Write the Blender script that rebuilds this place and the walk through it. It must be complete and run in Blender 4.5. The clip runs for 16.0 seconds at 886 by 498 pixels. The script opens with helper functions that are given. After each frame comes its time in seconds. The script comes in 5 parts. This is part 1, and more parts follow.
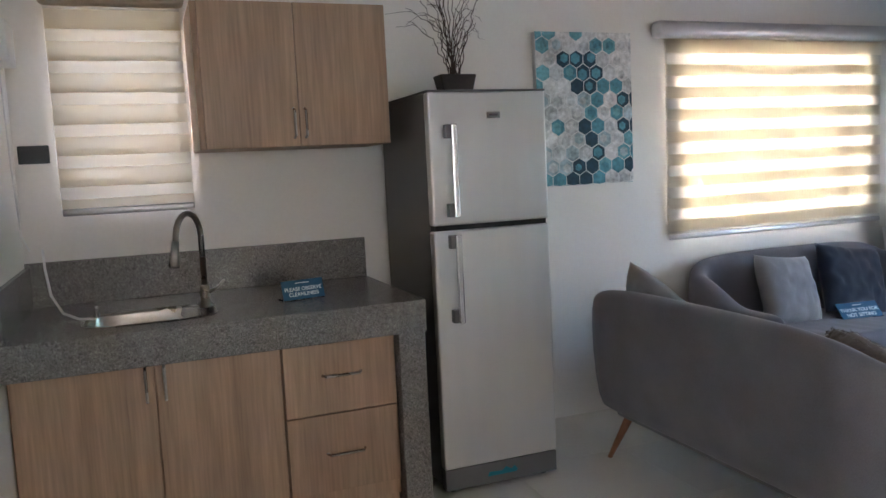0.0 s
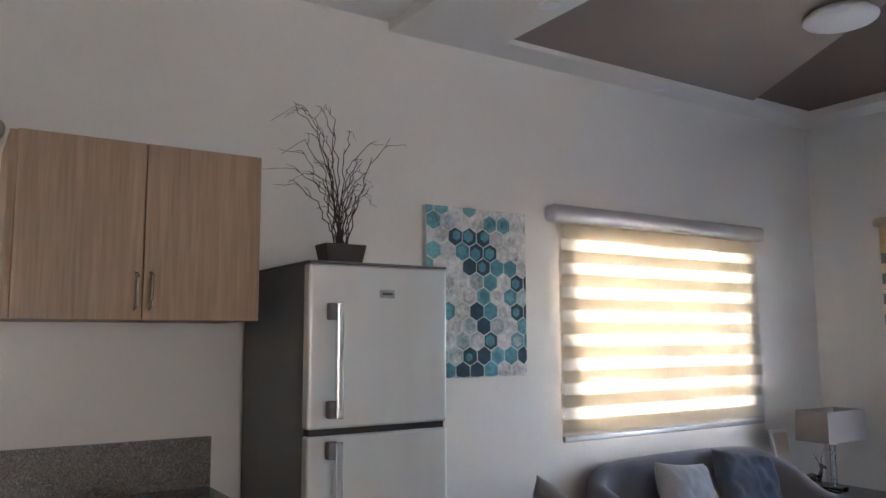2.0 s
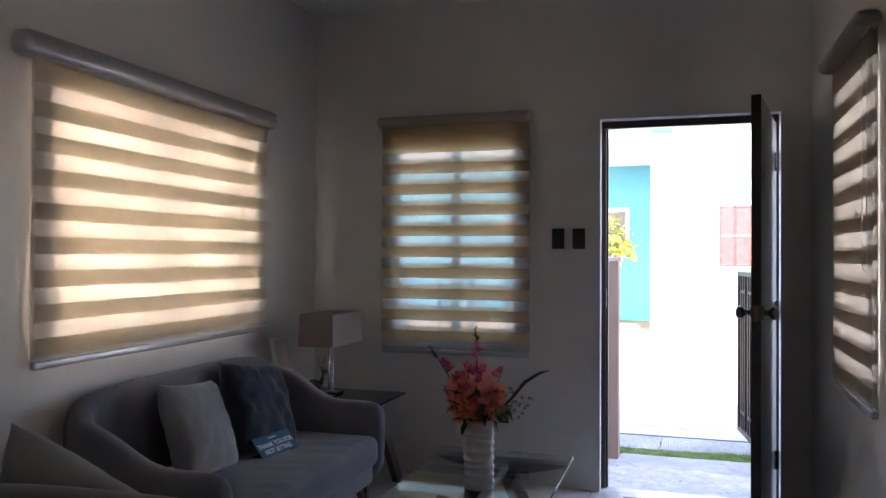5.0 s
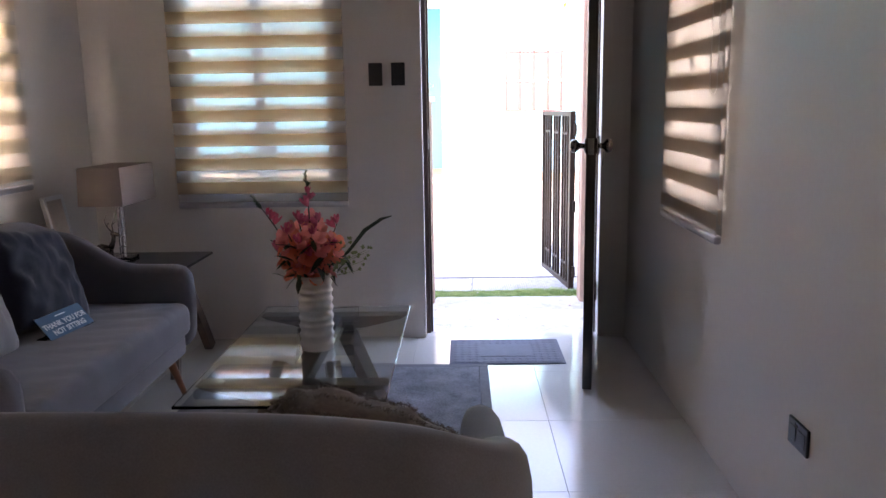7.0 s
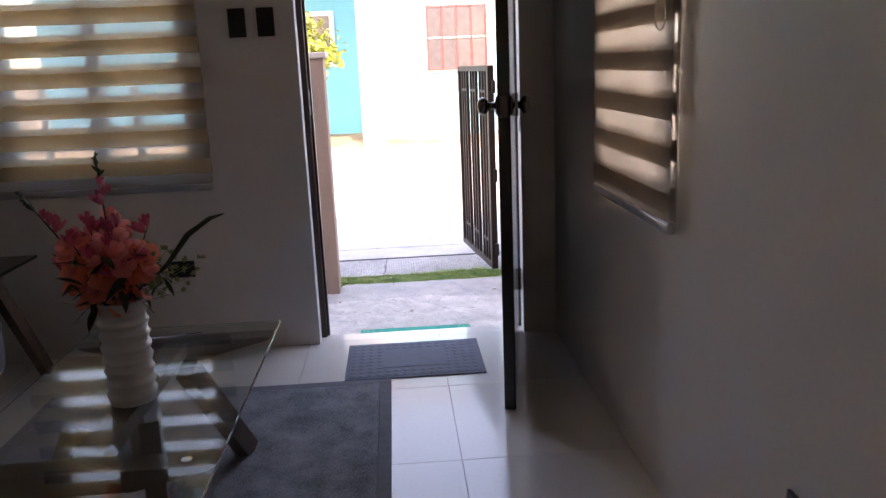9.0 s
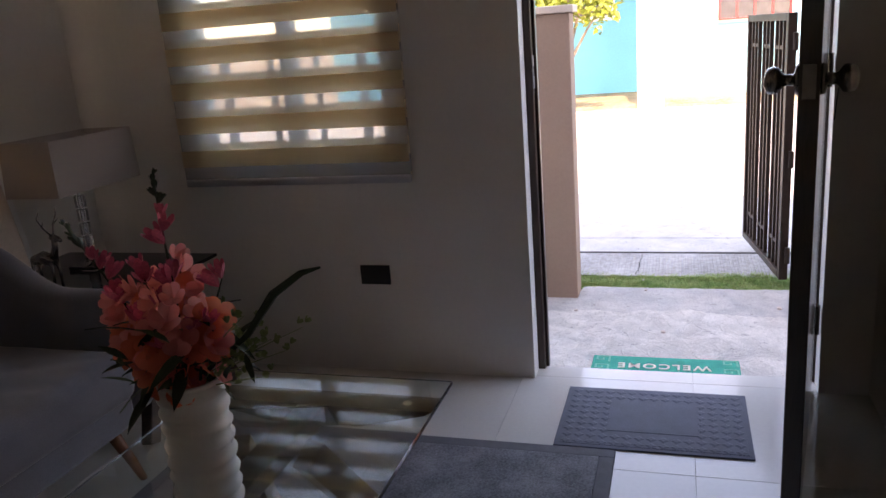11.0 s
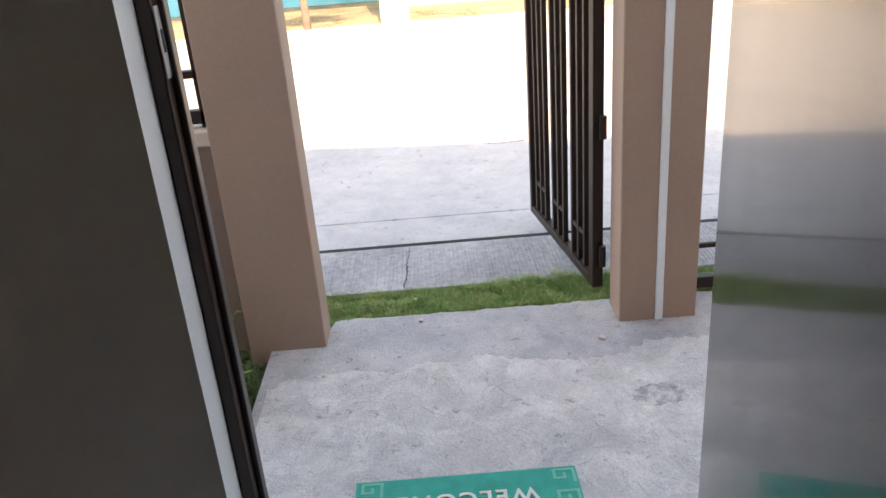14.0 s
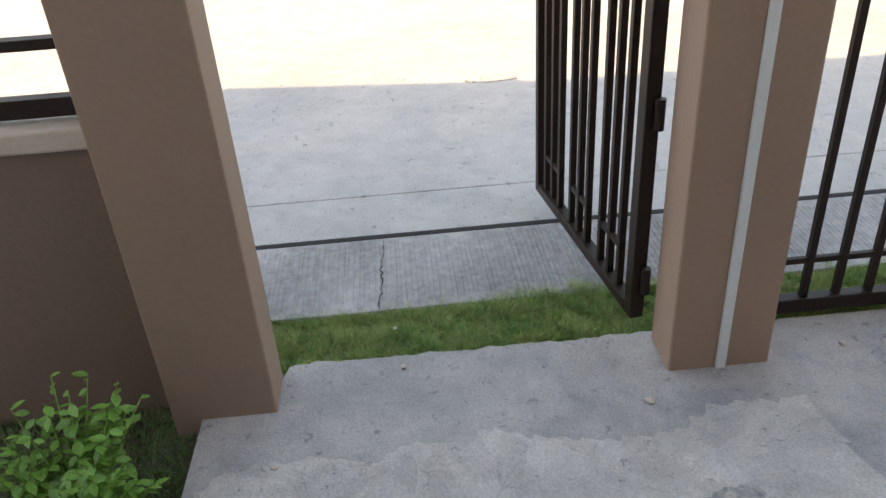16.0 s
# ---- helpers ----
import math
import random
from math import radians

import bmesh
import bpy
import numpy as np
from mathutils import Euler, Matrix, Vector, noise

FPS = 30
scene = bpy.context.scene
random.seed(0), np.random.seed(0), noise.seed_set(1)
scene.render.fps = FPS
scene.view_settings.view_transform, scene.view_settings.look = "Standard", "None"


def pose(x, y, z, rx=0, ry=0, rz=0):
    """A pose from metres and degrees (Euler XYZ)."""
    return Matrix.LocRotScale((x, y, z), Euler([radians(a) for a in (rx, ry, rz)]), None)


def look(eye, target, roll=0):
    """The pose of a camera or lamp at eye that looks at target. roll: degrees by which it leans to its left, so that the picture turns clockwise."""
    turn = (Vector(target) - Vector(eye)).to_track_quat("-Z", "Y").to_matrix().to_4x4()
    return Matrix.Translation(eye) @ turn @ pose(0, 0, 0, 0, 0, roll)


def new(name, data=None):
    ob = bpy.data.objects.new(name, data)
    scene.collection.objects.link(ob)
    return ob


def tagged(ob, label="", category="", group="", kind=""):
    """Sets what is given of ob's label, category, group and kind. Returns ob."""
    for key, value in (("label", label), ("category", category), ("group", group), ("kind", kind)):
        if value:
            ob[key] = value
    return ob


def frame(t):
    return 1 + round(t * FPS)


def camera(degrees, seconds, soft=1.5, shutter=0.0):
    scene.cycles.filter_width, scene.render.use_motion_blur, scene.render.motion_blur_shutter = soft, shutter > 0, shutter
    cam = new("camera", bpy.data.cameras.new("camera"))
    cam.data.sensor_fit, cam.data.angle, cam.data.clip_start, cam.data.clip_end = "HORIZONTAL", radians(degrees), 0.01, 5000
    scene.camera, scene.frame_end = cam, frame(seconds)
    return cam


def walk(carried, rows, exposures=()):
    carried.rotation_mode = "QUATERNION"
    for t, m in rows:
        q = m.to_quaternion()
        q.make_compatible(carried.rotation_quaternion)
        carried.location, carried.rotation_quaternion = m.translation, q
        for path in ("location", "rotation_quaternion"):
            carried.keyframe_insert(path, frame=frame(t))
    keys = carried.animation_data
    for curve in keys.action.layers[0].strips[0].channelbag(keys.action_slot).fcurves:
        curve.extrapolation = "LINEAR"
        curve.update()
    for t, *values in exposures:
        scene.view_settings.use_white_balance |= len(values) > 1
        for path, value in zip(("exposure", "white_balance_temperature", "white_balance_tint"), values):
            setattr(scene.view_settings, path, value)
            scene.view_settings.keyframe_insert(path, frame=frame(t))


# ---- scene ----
cam = camera(59.1, 16.0)
PATH = [
    (0, (-0.158, -0.133, 1.392), (0.558, 1.723, 1.184), -2.8),
    (0.5, (-0.055, 0.022, 1.406), (0.737, 1.856, 1.484), -2.3),
    (1, (0.004, 0.149, 1.413), (0.816, 1.972, 1.535), -1.1),
    (1.5, (-0.047, 0.312, 1.43), (0.881, 2.074, 1.621), 0.1),
    (2, (-0.064, 0.464, 1.448), (1.014, 2.134, 1.673), -0.2),
    (2.5, (0.086, 0.629, 1.452), (1.354, 2.157, 1.695), -0.4),
    (3, (0.168, 0.787, 1.45), (1.634, 2.125, 1.695), -0.5),
    (3.5, (0.208, 0.941, 1.448), (1.94, 1.911, 1.689), -0.4),
    (3.7, (0.211, 0.994, 1.453), (2.016, 1.833, 1.649), 0.3),
    (5.8, (0.597, 1.473, 1.283), (2.551, 1.876, 1.141), -0.1),
    (6, (0.638, 1.526, 1.29), (2.603, 1.828, 1.077), 0.0),
    (6.5, (0.629, 1.556, 1.277), (2.603, 1.676, 0.979), 0.1),
    (7, (0.7, 1.525, 1.267), (2.667, 1.577, 0.908), -0.9),
    (7.5, (0.875, 1.439, 1.265), (2.833, 1.456, 0.857), -2.3),
    (8, (1.054, 1.384, 1.252), (3.008, 1.454, 0.832), -2.6),
    (8.5, (1.251, 1.397, 1.252), (3.2, 1.457, 0.807), -2.9),
    (9, (1.446, 1.344, 1.23), (3.39, 1.236, 0.773), -2.4),
    (9.5, (1.662, 1.246, 1.271), (3.605, 1.329, 0.804), -3.3),
    (9.7, (1.714, 1.254, 1.237), (3.653, 1.467, 0.796), -3.6),
    (11.8, (2.668, 1.216, 1.232), (4.485, 1.845, 0.68), -5.0),
    (12, (2.748, 1.216, 1.219), (4.59, 1.757, 0.661), -5.0),
    (12.5, (3.024, 1.218, 1.221), (4.894, 1.575, 0.607), -3.9),
    (13, (3.263, 1.238, 1.225), (5.141, 1.507, 0.589), -3.4),
    (13.5, (3.526, 1.347, 1.236), (5.392, 1.508, 0.534), -4.7),
    (14, (3.735, 1.305, 1.246), (5.574, 1.3, 0.46), -4.6),
    (14.5, (3.956, 1.315, 1.241), (5.762, 1.309, 0.382), -4.7),
    (15, (4.195, 1.375, 1.259), (5.933, 1.272, 0.273), -3.5),
    (15.5, (4.366, 1.38, 1.255), (6.069, 1.087, 0.248), -1.2),
    (16, (4.581, 1.341, 1.257), (6.298, 1.268, 0.235), -4.0),
]
EXPOSURES = [(0, 5.35, 6700, 16), (1, 5.3, 6700, 17), (3.0, 5.2, 6900, 21), (3.7, 4.58, 7000, 23), (5.8, 3.85, 7600, 27), (6.6, 4.42, 7900, 31), (7.3, 4.47, 8100, 33), (7.8, 4.32, 8300, 34), (8.5, 3.82, 8600, 34), (9, 3.6, 8900, 34), (9.7, 3.35, 8900, 33),
             (11.8, 3.68, 9500, 30), (12.5, 3.8, 9700, 28), (13.0, 3.65, 9700, 26), (13.6, 3.3, 9800, 23), (14.5, 2.75, 9900, 18), (15.3, 2.75, 9900, 15), (16, 2.4, 9900, 15)]
walk(cam, [(t, look(eye, target, roll)) for t, eye, target, roll in PATH], EXPOSURES)

# ---- world and sun ----
SUN_ELEVATION = 45.0
world = bpy.data.worlds.new("sky")
scene.world = world
world.use_nodes = True
wn = world.node_tree.nodes
sky = wn.new("ShaderNodeTexSky")
sky.sky_type, sky.sun_disc = "NISHITA", False
sky.sun_elevation, sky.sun_rotation = radians(SUN_ELEVATION), radians(277)
world.node_tree.links.new(sky.outputs[0], wn["Background"].inputs[0])
wn["Background"].inputs[1].default_value = 0.12
sun = new("sun", bpy.data.lights.new("sun", "SUN"))
sun.data.energy, sun.data.angle, sun.data.color = 1.2, radians(0.5), (1.0, 0.86, 0.68)
sun.matrix_world = look((-10, -1.2, 10), (0, 0, 0))


def opening_light(x, y, z, aim, w, h, watts, colour):
    """The sky's light in a window's opening."""
    lamp = new("window_light", bpy.data.lights.new("window_light", "AREA"))
    lamp.data.shape, lamp.data.size, lamp.data.size_y = "RECTANGLE", w, h
    lamp.data.energy, lamp.data.color = watts, colour
    lamp.matrix_world = look((x, y, z), (x + aim[0], y + aim[1], z))
    return lamp


opening_light(3.435, 3.667, 1.495, (0, -1), 1.44, 1.0, 17.0, (1.0, 0.93, 0.84))
opening_light(-0.195, 3.665, 1.70, (0, -1), 0.52, 0.83, 0.14, (1.0, 0.88, 0.72))
opening_light(3.725, 0.50, 1.47, (0, 1), 0.60, 1.21, 1.2, (1.0, 0.94, 0.87))
# fill lamp from behind, in a back window that is only assumed
opening_light(0.55, -2.03, 1.45, (0, 1), 1.76, 1.16, 0.24, (1.0, 0.94, 0.87))


# ---- helpers ----
def thing(name, label, category, x=0, y=0, z=0, rz=0, group="", kind=""):
    ob = new(name)
    ob.matrix_world = pose(x, y, z, 0, 0, rz)
    ob.empty_display_size = 0.1
    return tagged(ob, label, category, group, kind)


def part(name, bm, material, parent=None, label="", smooth=False):
    me = bpy.data.meshes.new(name)
    bmesh.ops.recalc_face_normals(bm, faces=bm.faces)
    bm.to_mesh(me)
    bm.free()
    me.materials.append(material)
    if smooth:
        me.shade_smooth()
    ob = new(name, me)
    if parent:
        ob.parent = parent
    if label:
        ob["label"] = label
    return ob


def shared(name, me, parent, m):
    ob = new(name, me)
    ob.parent = parent
    ob.matrix_basis = m
    return ob


def box(x0, x1, y0, y1, z0, z1, bevel=0.0, bm=None, seg=2, m=None):
    own = bm is None
    bm = bmesh.new() if own else bm
    made = bmesh.ops.create_cube(bm, size=1)["verts"]
    for v in made:
        v.co = Vector(((x0 + x1) / 2 + v.co.x * (x1 - x0), (y0 + y1) / 2 + v.co.y * (y1 - y0), (z0 + z1) / 2 + v.co.z * (z1 - z0)))
    edges = list({e for v in made for e in v.link_edges})
    if bevel:
        res = bmesh.ops.bevel(bm, geom=edges, offset=bevel, segments=seg, affect="EDGES", profile=0.5)
        made = list({v for f in res["faces"] for v in f.verts} | {v for v in made if v.is_valid})
    if m:
        bmesh.ops.transform(bm, matrix=m, verts=made)
    return bm


def rod(p0, p1, r0, r1=None, seg=12, bm=None):
    bm = bmesh.new() if bm is None else bm
    p0, p1 = Vector(p0), Vector(p1)
    d = p1 - p0
    m = Matrix.Translation((p0 + p1) / 2) @ d.to_track_quat("Z", "Y").to_matrix().to_4x4()
    bmesh.ops.create_cone(bm, cap_ends=True, segments=seg, radius1=r0, radius2=r0 if r1 is None else r1, depth=d.length, matrix=m)
    return bm


def tube(points, radius, seg=10, bm=None):
    """A round tube along points; radius: a number or one for each point."""
    bm = bmesh.new() if bm is None else bm
    pts = [Vector(p) for p in points]
    rad = radius if isinstance(radius, (list, tuple)) else [radius] * len(pts)
    rings = []
    side = None
    for i, p in enumerate(pts):
        d = (pts[min(i + 1, len(pts) - 1)] - pts[max(i - 1, 0)]).normalized()
        if side is None:
            side = d.orthogonal().normalized()
        side = (side - d * side.dot(d)).normalized()
        up = d.cross(side)
        rings.append([bm.verts.new(p + rad[i] * (math.cos(a) * side + math.sin(a) * up)) for a in [2 * math.pi * k / seg for k in range(seg)]])
    for a, b in zip(rings, rings[1:]):
        for k in range(seg):
            bm.faces.new((a[k], a[(k + 1) % seg], b[(k + 1) % seg], b[k]))
    bm.faces.new(rings[0][::-1])
    bm.faces.new(rings[-1])
    return bm


def lathe(profile, seg=32, bm=None, cap=True):
    """A turned shape from (radius, height) pairs."""
    bm = bmesh.new() if bm is None else bm
    rings = [[bm.verts.new((r * math.cos(2 * math.pi * k / seg), r * math.sin(2 * math.pi * k / seg), z)) for k in range(seg)] for r, z in profile]
    for a, b in zip(rings, rings[1:]):
        for k in range(seg):
            bm.faces.new((a[k], a[(k + 1) % seg], b[(k + 1) % seg], b[k]))
    if cap:
        bm.faces.new(rings[0][::-1])
        bm.faces.new(rings[-1])
    return bm


def plate(outline, z0, z1, bm=None):
    """A flat plate with a straight-sided outline."""
    bm = bmesh.new() if bm is None else bm
    a = [bm.verts.new((x, y, z0)) for x, y in outline]
    b = [bm.verts.new((x, y, z1)) for x, y in outline]
    n = len(a)
    bm.faces.new(a[::-1])
    bm.faces.new(b)
    for k in range(n):
        bm.faces.new((a[k], a[(k + 1) % n], b[(k + 1) % n], b[k]))
    return bm


def lettering(name, text, size, material, parent, m, depth=0.001):
    cu = bpy.data.curves.new(name, "FONT")
    cu.body, cu.size, cu.extrude, cu.align_x, cu.align_y = text, size, depth, "CENTER", "CENTER"
    cu.offset, cu.space_character = size * 0.02, 1.22 if size > 0.05 else 1.0
    tmp = new(name, cu)
    bpy.context.view_layer.update()
    me = bpy.data.meshes.new_from_object(tmp)
    bpy.data.objects.remove(tmp)
    me.materials.clear()
    me.materials.append(material)
    ob = new(name, me)
    ob.parent = parent
    ob.matrix_basis = m
    return ob


# ---- materials ----
def material(name, colour, rough=0.5, metal=0.0, var=0.08, scale=8.0, fine=80.0, bump=0.1, per_object=0.0, stretch=None, spec=0.5, coat=0.0, sheen=0.0, ramp=None, per_island=False, distance=0.002):
    """A surface with variation at two scales. ramp: further colours mixed in by the coarse noise."""
    mt = bpy.data.materials.new(name)
    mt.use_nodes = True
    nt = mt.node_tree
    n, link = nt.nodes, nt.links.new
    bsdf = n["Principled BSDF"]
    coord = n.new("ShaderNodeTexCoord")
    mapping = n.new("ShaderNodeMapping")
    mapping.inputs["Scale"].default_value = stretch or (1, 1, 1)
    link(coord.outputs["Object"], mapping.inputs[0])
    coarse, grain = n.new("ShaderNodeTexNoise"), n.new("ShaderNodeTexNoise")
    for node, sc, det in ((coarse, scale, 4), (grain, fine, 3)):
        node.inputs["Scale"].default_value, node.inputs["Detail"].default_value = sc, det
        link(mapping.outputs[0], node.inputs["Vector"])
    mix = n.new("ShaderNodeMath")
    mix.operation = "MULTIPLY_ADD"
    mix.inputs[1].default_value = 0.45
    link(grain.outputs[0], mix.inputs[0])
    half = n.new("ShaderNodeMath")
    half.operation = "MULTIPLY"
    half.inputs[1].default_value = 0.55
    link(coarse.outputs[0], half.inputs[0])
    link(half.outputs[0], mix.inputs[2])
    cr = n.new("ShaderNodeValToRGB")
    lo = [max(0, c * (1 - 2.2 * var)) for c in colour]
    hi = [min(1, c * (1 + 2.2 * var)) for c in colour]
    cr.color_ramp.elements[0].position, cr.color_ramp.elements[0].color = 0.3, (*lo, 1)
    cr.color_ramp.elements[1].position, cr.color_ramp.elements[1].color = 0.7, (*hi, 1)
    for pos, c in ramp or ():
        cr.color_ramp.elements.new(pos).color = (*c, 1)
    link(mix.outputs[0], cr.inputs[0])
    out = cr.outputs[0]
    if per_object or per_island:
        hsv = n.new("ShaderNodeHueSaturation")
        rnd = n.new("ShaderNodeNewGeometry" if per_island else "ShaderNodeObjectInfo").outputs["Random Per Island" if per_island else "Random"]
        rng = n.new("ShaderNodeMapRange")
        rng.inputs["To Min"].default_value, rng.inputs["To Max"].default_value = 1 - (per_object or 0.35), 1 + (per_object or 0.35)
        link(rnd, rng.inputs["Value"])
        link(rng.outputs[0], hsv.inputs["Value"])
        link(out, hsv.inputs["Color"])
        out = hsv.outputs[0]
    link(out, bsdf.inputs["Base Color"])
    rr = n.new("ShaderNodeMapRange")
    rr.inputs["To Min"].default_value, rr.inputs["To Max"].default_value = max(0.02, rough - 0.08), min(1, rough + 0.08)
    link(coarse.outputs[0], rr.inputs["Value"])
    link(rr.outputs[0], bsdf.inputs["Roughness"])
    bsdf.inputs["Metallic"].default_value = metal
    bsdf.inputs["Specular IOR Level"].default_value = spec
    bsdf.inputs["Coat Weight"].default_value = coat
    bsdf.inputs["Sheen Weight"].default_value = sheen
    if bump:
        bp = n.new("ShaderNodeBump")
        bp.inputs["Strength"].default_value, bp.inputs["Distance"].default_value = bump, distance
        link(mix.outputs[0], bp.inputs["Height"])
        link(bp.outputs[0], bsdf.inputs["Normal"])
    return mt


def fabric_light(name, colour, through_colour, share, clear=0.0):
    """Thin cloth that lets light through: share of it scattered through, clear of it straight."""
    mt = bpy.data.materials.new(name)
    mt.use_nodes = True
    nt = mt.node_tree
    n, link = nt.nodes, nt.links.new
    n.remove(n["Principled BSDF"])
    dif, tra, m1 = n.new("ShaderNodeBsdfDiffuse"), n.new("ShaderNodeBsdfTranslucent"), n.new("ShaderNodeMixShader")
    weave = n.new("ShaderNodeTexNoise")
    weave.inputs["Scale"].default_value = 400
    tint = n.new("ShaderNodeMix")
    tint.data_type = "RGBA"
    tint.inputs["A"].default_value, tint.inputs["B"].default_value = (*[c * 0.9 for c in colour], 1), (*[min(1, c * 1.08) for c in colour], 1)
    link(weave.outputs[0], tint.inputs["Factor"])
    link(tint.outputs["Result"], dif.inputs[0])
    tra.inputs[0].default_value = (*through_colour, 1)
    m1.inputs[0].default_value = share
    link(dif.outputs[0], m1.inputs[1])
    link(tra.outputs[0], m1.inputs[2])
    out = m1.outputs[0]
    if clear:
        cl, m2 = n.new("ShaderNodeBsdfTransparent"), n.new("ShaderNodeMixShader")
        m2.inputs[0].default_value = clear
        link(out, m2.inputs[1])
        link(cl.outputs[0], m2.inputs[2])
        out = m2.outputs[0]
    link(out, n["Material Output"].inputs[0])
    return mt


def glass(name, colour=(0.95, 0.98, 0.97), rough=0.0, ior=1.45):
    mt = bpy.data.materials.new(name)
    mt.use_nodes = True
    b = mt.node_tree.nodes["Principled BSDF"]
    b.inputs["Base Color"].default_value = (*colour, 1)
    b.inputs["Transmission Weight"].default_value, b.inputs["Roughness"].default_value, b.inputs["IOR"].default_value = 1, rough, ior
    return mt


def speckled(name, colours, scale, rough=0.3):
    """Granite: flecks of several colours."""
    mt = bpy.data.materials.new(name)
    mt.use_nodes = True
    n, link = mt.node_tree.nodes, mt.node_tree.links.new
    coord, vor, cr, no = n.new("ShaderNodeTexCoord"), n.new("ShaderNodeTexVoronoi"), n.new("ShaderNodeValToRGB"), n.new("ShaderNodeTexNoise")
    vor.inputs["Scale"].default_value = scale
    no.inputs["Scale"].default_value, no.inputs["Detail"].default_value = scale * 0.3, 5
    link(coord.outputs["Object"], no.inputs["Vector"])
    add = n.new("ShaderNodeMixRGB")
    add.inputs[0].default_value = 0.25
    link(coord.outputs["Object"], add.inputs[1])
    link(no.outputs["Color"], add.inputs[2])
    link(add.outputs[0], vor.inputs["Vector"])
    sep = n.new("ShaderNodeSeparateColor")
    link(vor.outputs["Color"], sep.inputs[0])
    cr.color_ramp.interpolation = "CONSTANT"
    els = cr.color_ramp.elements
    for k, (pos, c) in enumerate(colours):
        e = els[k] if k < 2 else els.new(pos)
        e.position, e.color = pos, (*c, 1)
    link(sep.outputs[0], cr.inputs[0])
    b = n["Principled BSDF"]
    link(cr.outputs[0], b.inputs["Base Color"])
    b.inputs["Roughness"].default_value = rough
    return mt


M_WALL = material("wall_paint", (0.79, 0.765, 0.73), 0.43, var=0.015, scale=1.2, fine=60, bump=0.06)
M_CEIL = material("ceiling_paint", (0.80, 0.78, 0.75), 0.7, var=0.012, scale=1.5, fine=50, bump=0.03)
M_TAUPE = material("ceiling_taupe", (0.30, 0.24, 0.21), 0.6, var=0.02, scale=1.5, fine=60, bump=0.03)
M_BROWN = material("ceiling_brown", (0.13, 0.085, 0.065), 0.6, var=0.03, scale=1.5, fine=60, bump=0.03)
M_TILE = material("floor_tile", (0.79, 0.765, 0.71), 0.13, var=0.02, scale=3, fine=70, bump=0.015, per_object=0.025, spec=0.8)
M_GROUT = material("grout", (0.64, 0.61, 0.56), 0.85, var=0.06, scale=20, fine=200)
M_WOOD = material("oak_laminate", (0.40, 0.262, 0.175), 0.45, var=0.15, scale=1.6, fine=14, bump=0.05, stretch=(7, 7, 0.3))
M_GRANITE = speckled("granite", [(0, (0.10, 0.094, 0.09)), (0.25, (0.22, 0.208, 0.198)), (0.55, (0.16, 0.15, 0.142)), (0.85, (0.33, 0.315, 0.30))], 115, 0.22)
# steel darkened: the dark kitchen it reflects is put into the colour
M_FAUCET = material("dim_reflecting_steel", (0.36, 0.33, 0.30), 0.28, 1.0, var=0.05, scale=6, fine=120, bump=0.015)
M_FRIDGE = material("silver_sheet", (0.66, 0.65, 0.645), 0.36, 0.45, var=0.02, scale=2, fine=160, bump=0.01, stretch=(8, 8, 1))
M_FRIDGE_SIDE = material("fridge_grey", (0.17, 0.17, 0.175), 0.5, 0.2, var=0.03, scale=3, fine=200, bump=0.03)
M_CHROME = material("chrome", (0.72, 0.72, 0.73), 0.14, 1.0, var=0.02, bump=0)
M_DARK_METAL = material("aged_bronze_metal", (0.20, 0.18, 0.165), 0.24, 0.9, var=0.1, scale=10, bump=0.03)
M_BLACK_IRON = material("black_gate_paint", (0.026, 0.015, 0.012), 0.45, 0.0, var=0.15, scale=12, bump=0.08, spec=0.25)
M_PLASTIC_W = material("white_plastic", (0.78, 0.78, 0.78), 0.35, var=0.01, bump=0.01)
M_PLASTIC_B = material("black_plastic", (0.018, 0.018, 0.02), 0.3, var=0.05, bump=0.02)
M_RUBBER = material("black_rubber", (0.015, 0.015, 0.015), 0.7, var=0.05)
M_ALU = material("pale_aluminium", (0.55, 0.55, 0.58), 0.35, 0.6, var=0.02, bump=0.02)
M_SOFA = material("grey_velvet", (0.156, 0.154, 0.176), 0.85, var=0.10, scale=6, fine=300, bump=0.25, sheen=0.3)
M_LEGWOOD = material("red_brown_wood", (0.30, 0.115, 0.05), 0.4, var=0.15, scale=8, fine=60, stretch=(4, 4, 0.6))
M_PIL_LIGHT = material("pale_grey_cushion", (0.30, 0.295, 0.305), 0.9, var=0.08, scale=9, fine=250, bump=0.25, sheen=0.4)
M_PIL_BLUE = material("slate_blue_velvet", (0.020, 0.027, 0.046), 0.8, var=0.16, scale=9, fine=250, bump=0.25, sheen=0.25)
M_FUR = material("brown_fur", (0.125, 0.088, 0.064), 0.9, var=0.2, scale=14, fine=120, bump=0.4, sheen=0.5)
M_RUG = material("dark_grey_carpet", (0.22, 0.225, 0.25), 0.95, var=0.3, scale=9, fine=160, bump=0.9, distance=0.004)
M_RUG_EDGE = material("rug_binding", (0.19, 0.19, 0.21), 0.9, var=0.08, scale=30, fine=300, bump=0.4)
M_MAT = material("slate_rubber_mat", (0.14, 0.155, 0.20), 0.75, var=0.08, scale=20, fine=200, bump=0.2)
M_GREEN_MAT = material("green_vinyl_mat", (0.0, 0.36, 0.265), 0.9, var=0.1, scale=20, fine=300, bump=0.5, spec=0.15)
M_GREEN_KEY = material("pale_green_key", (0.10, 0.48, 0.34), 0.8, var=0.05)
M_CREAM = material("cream_letter", (0.72, 0.72, 0.60), 0.7, var=0.05)
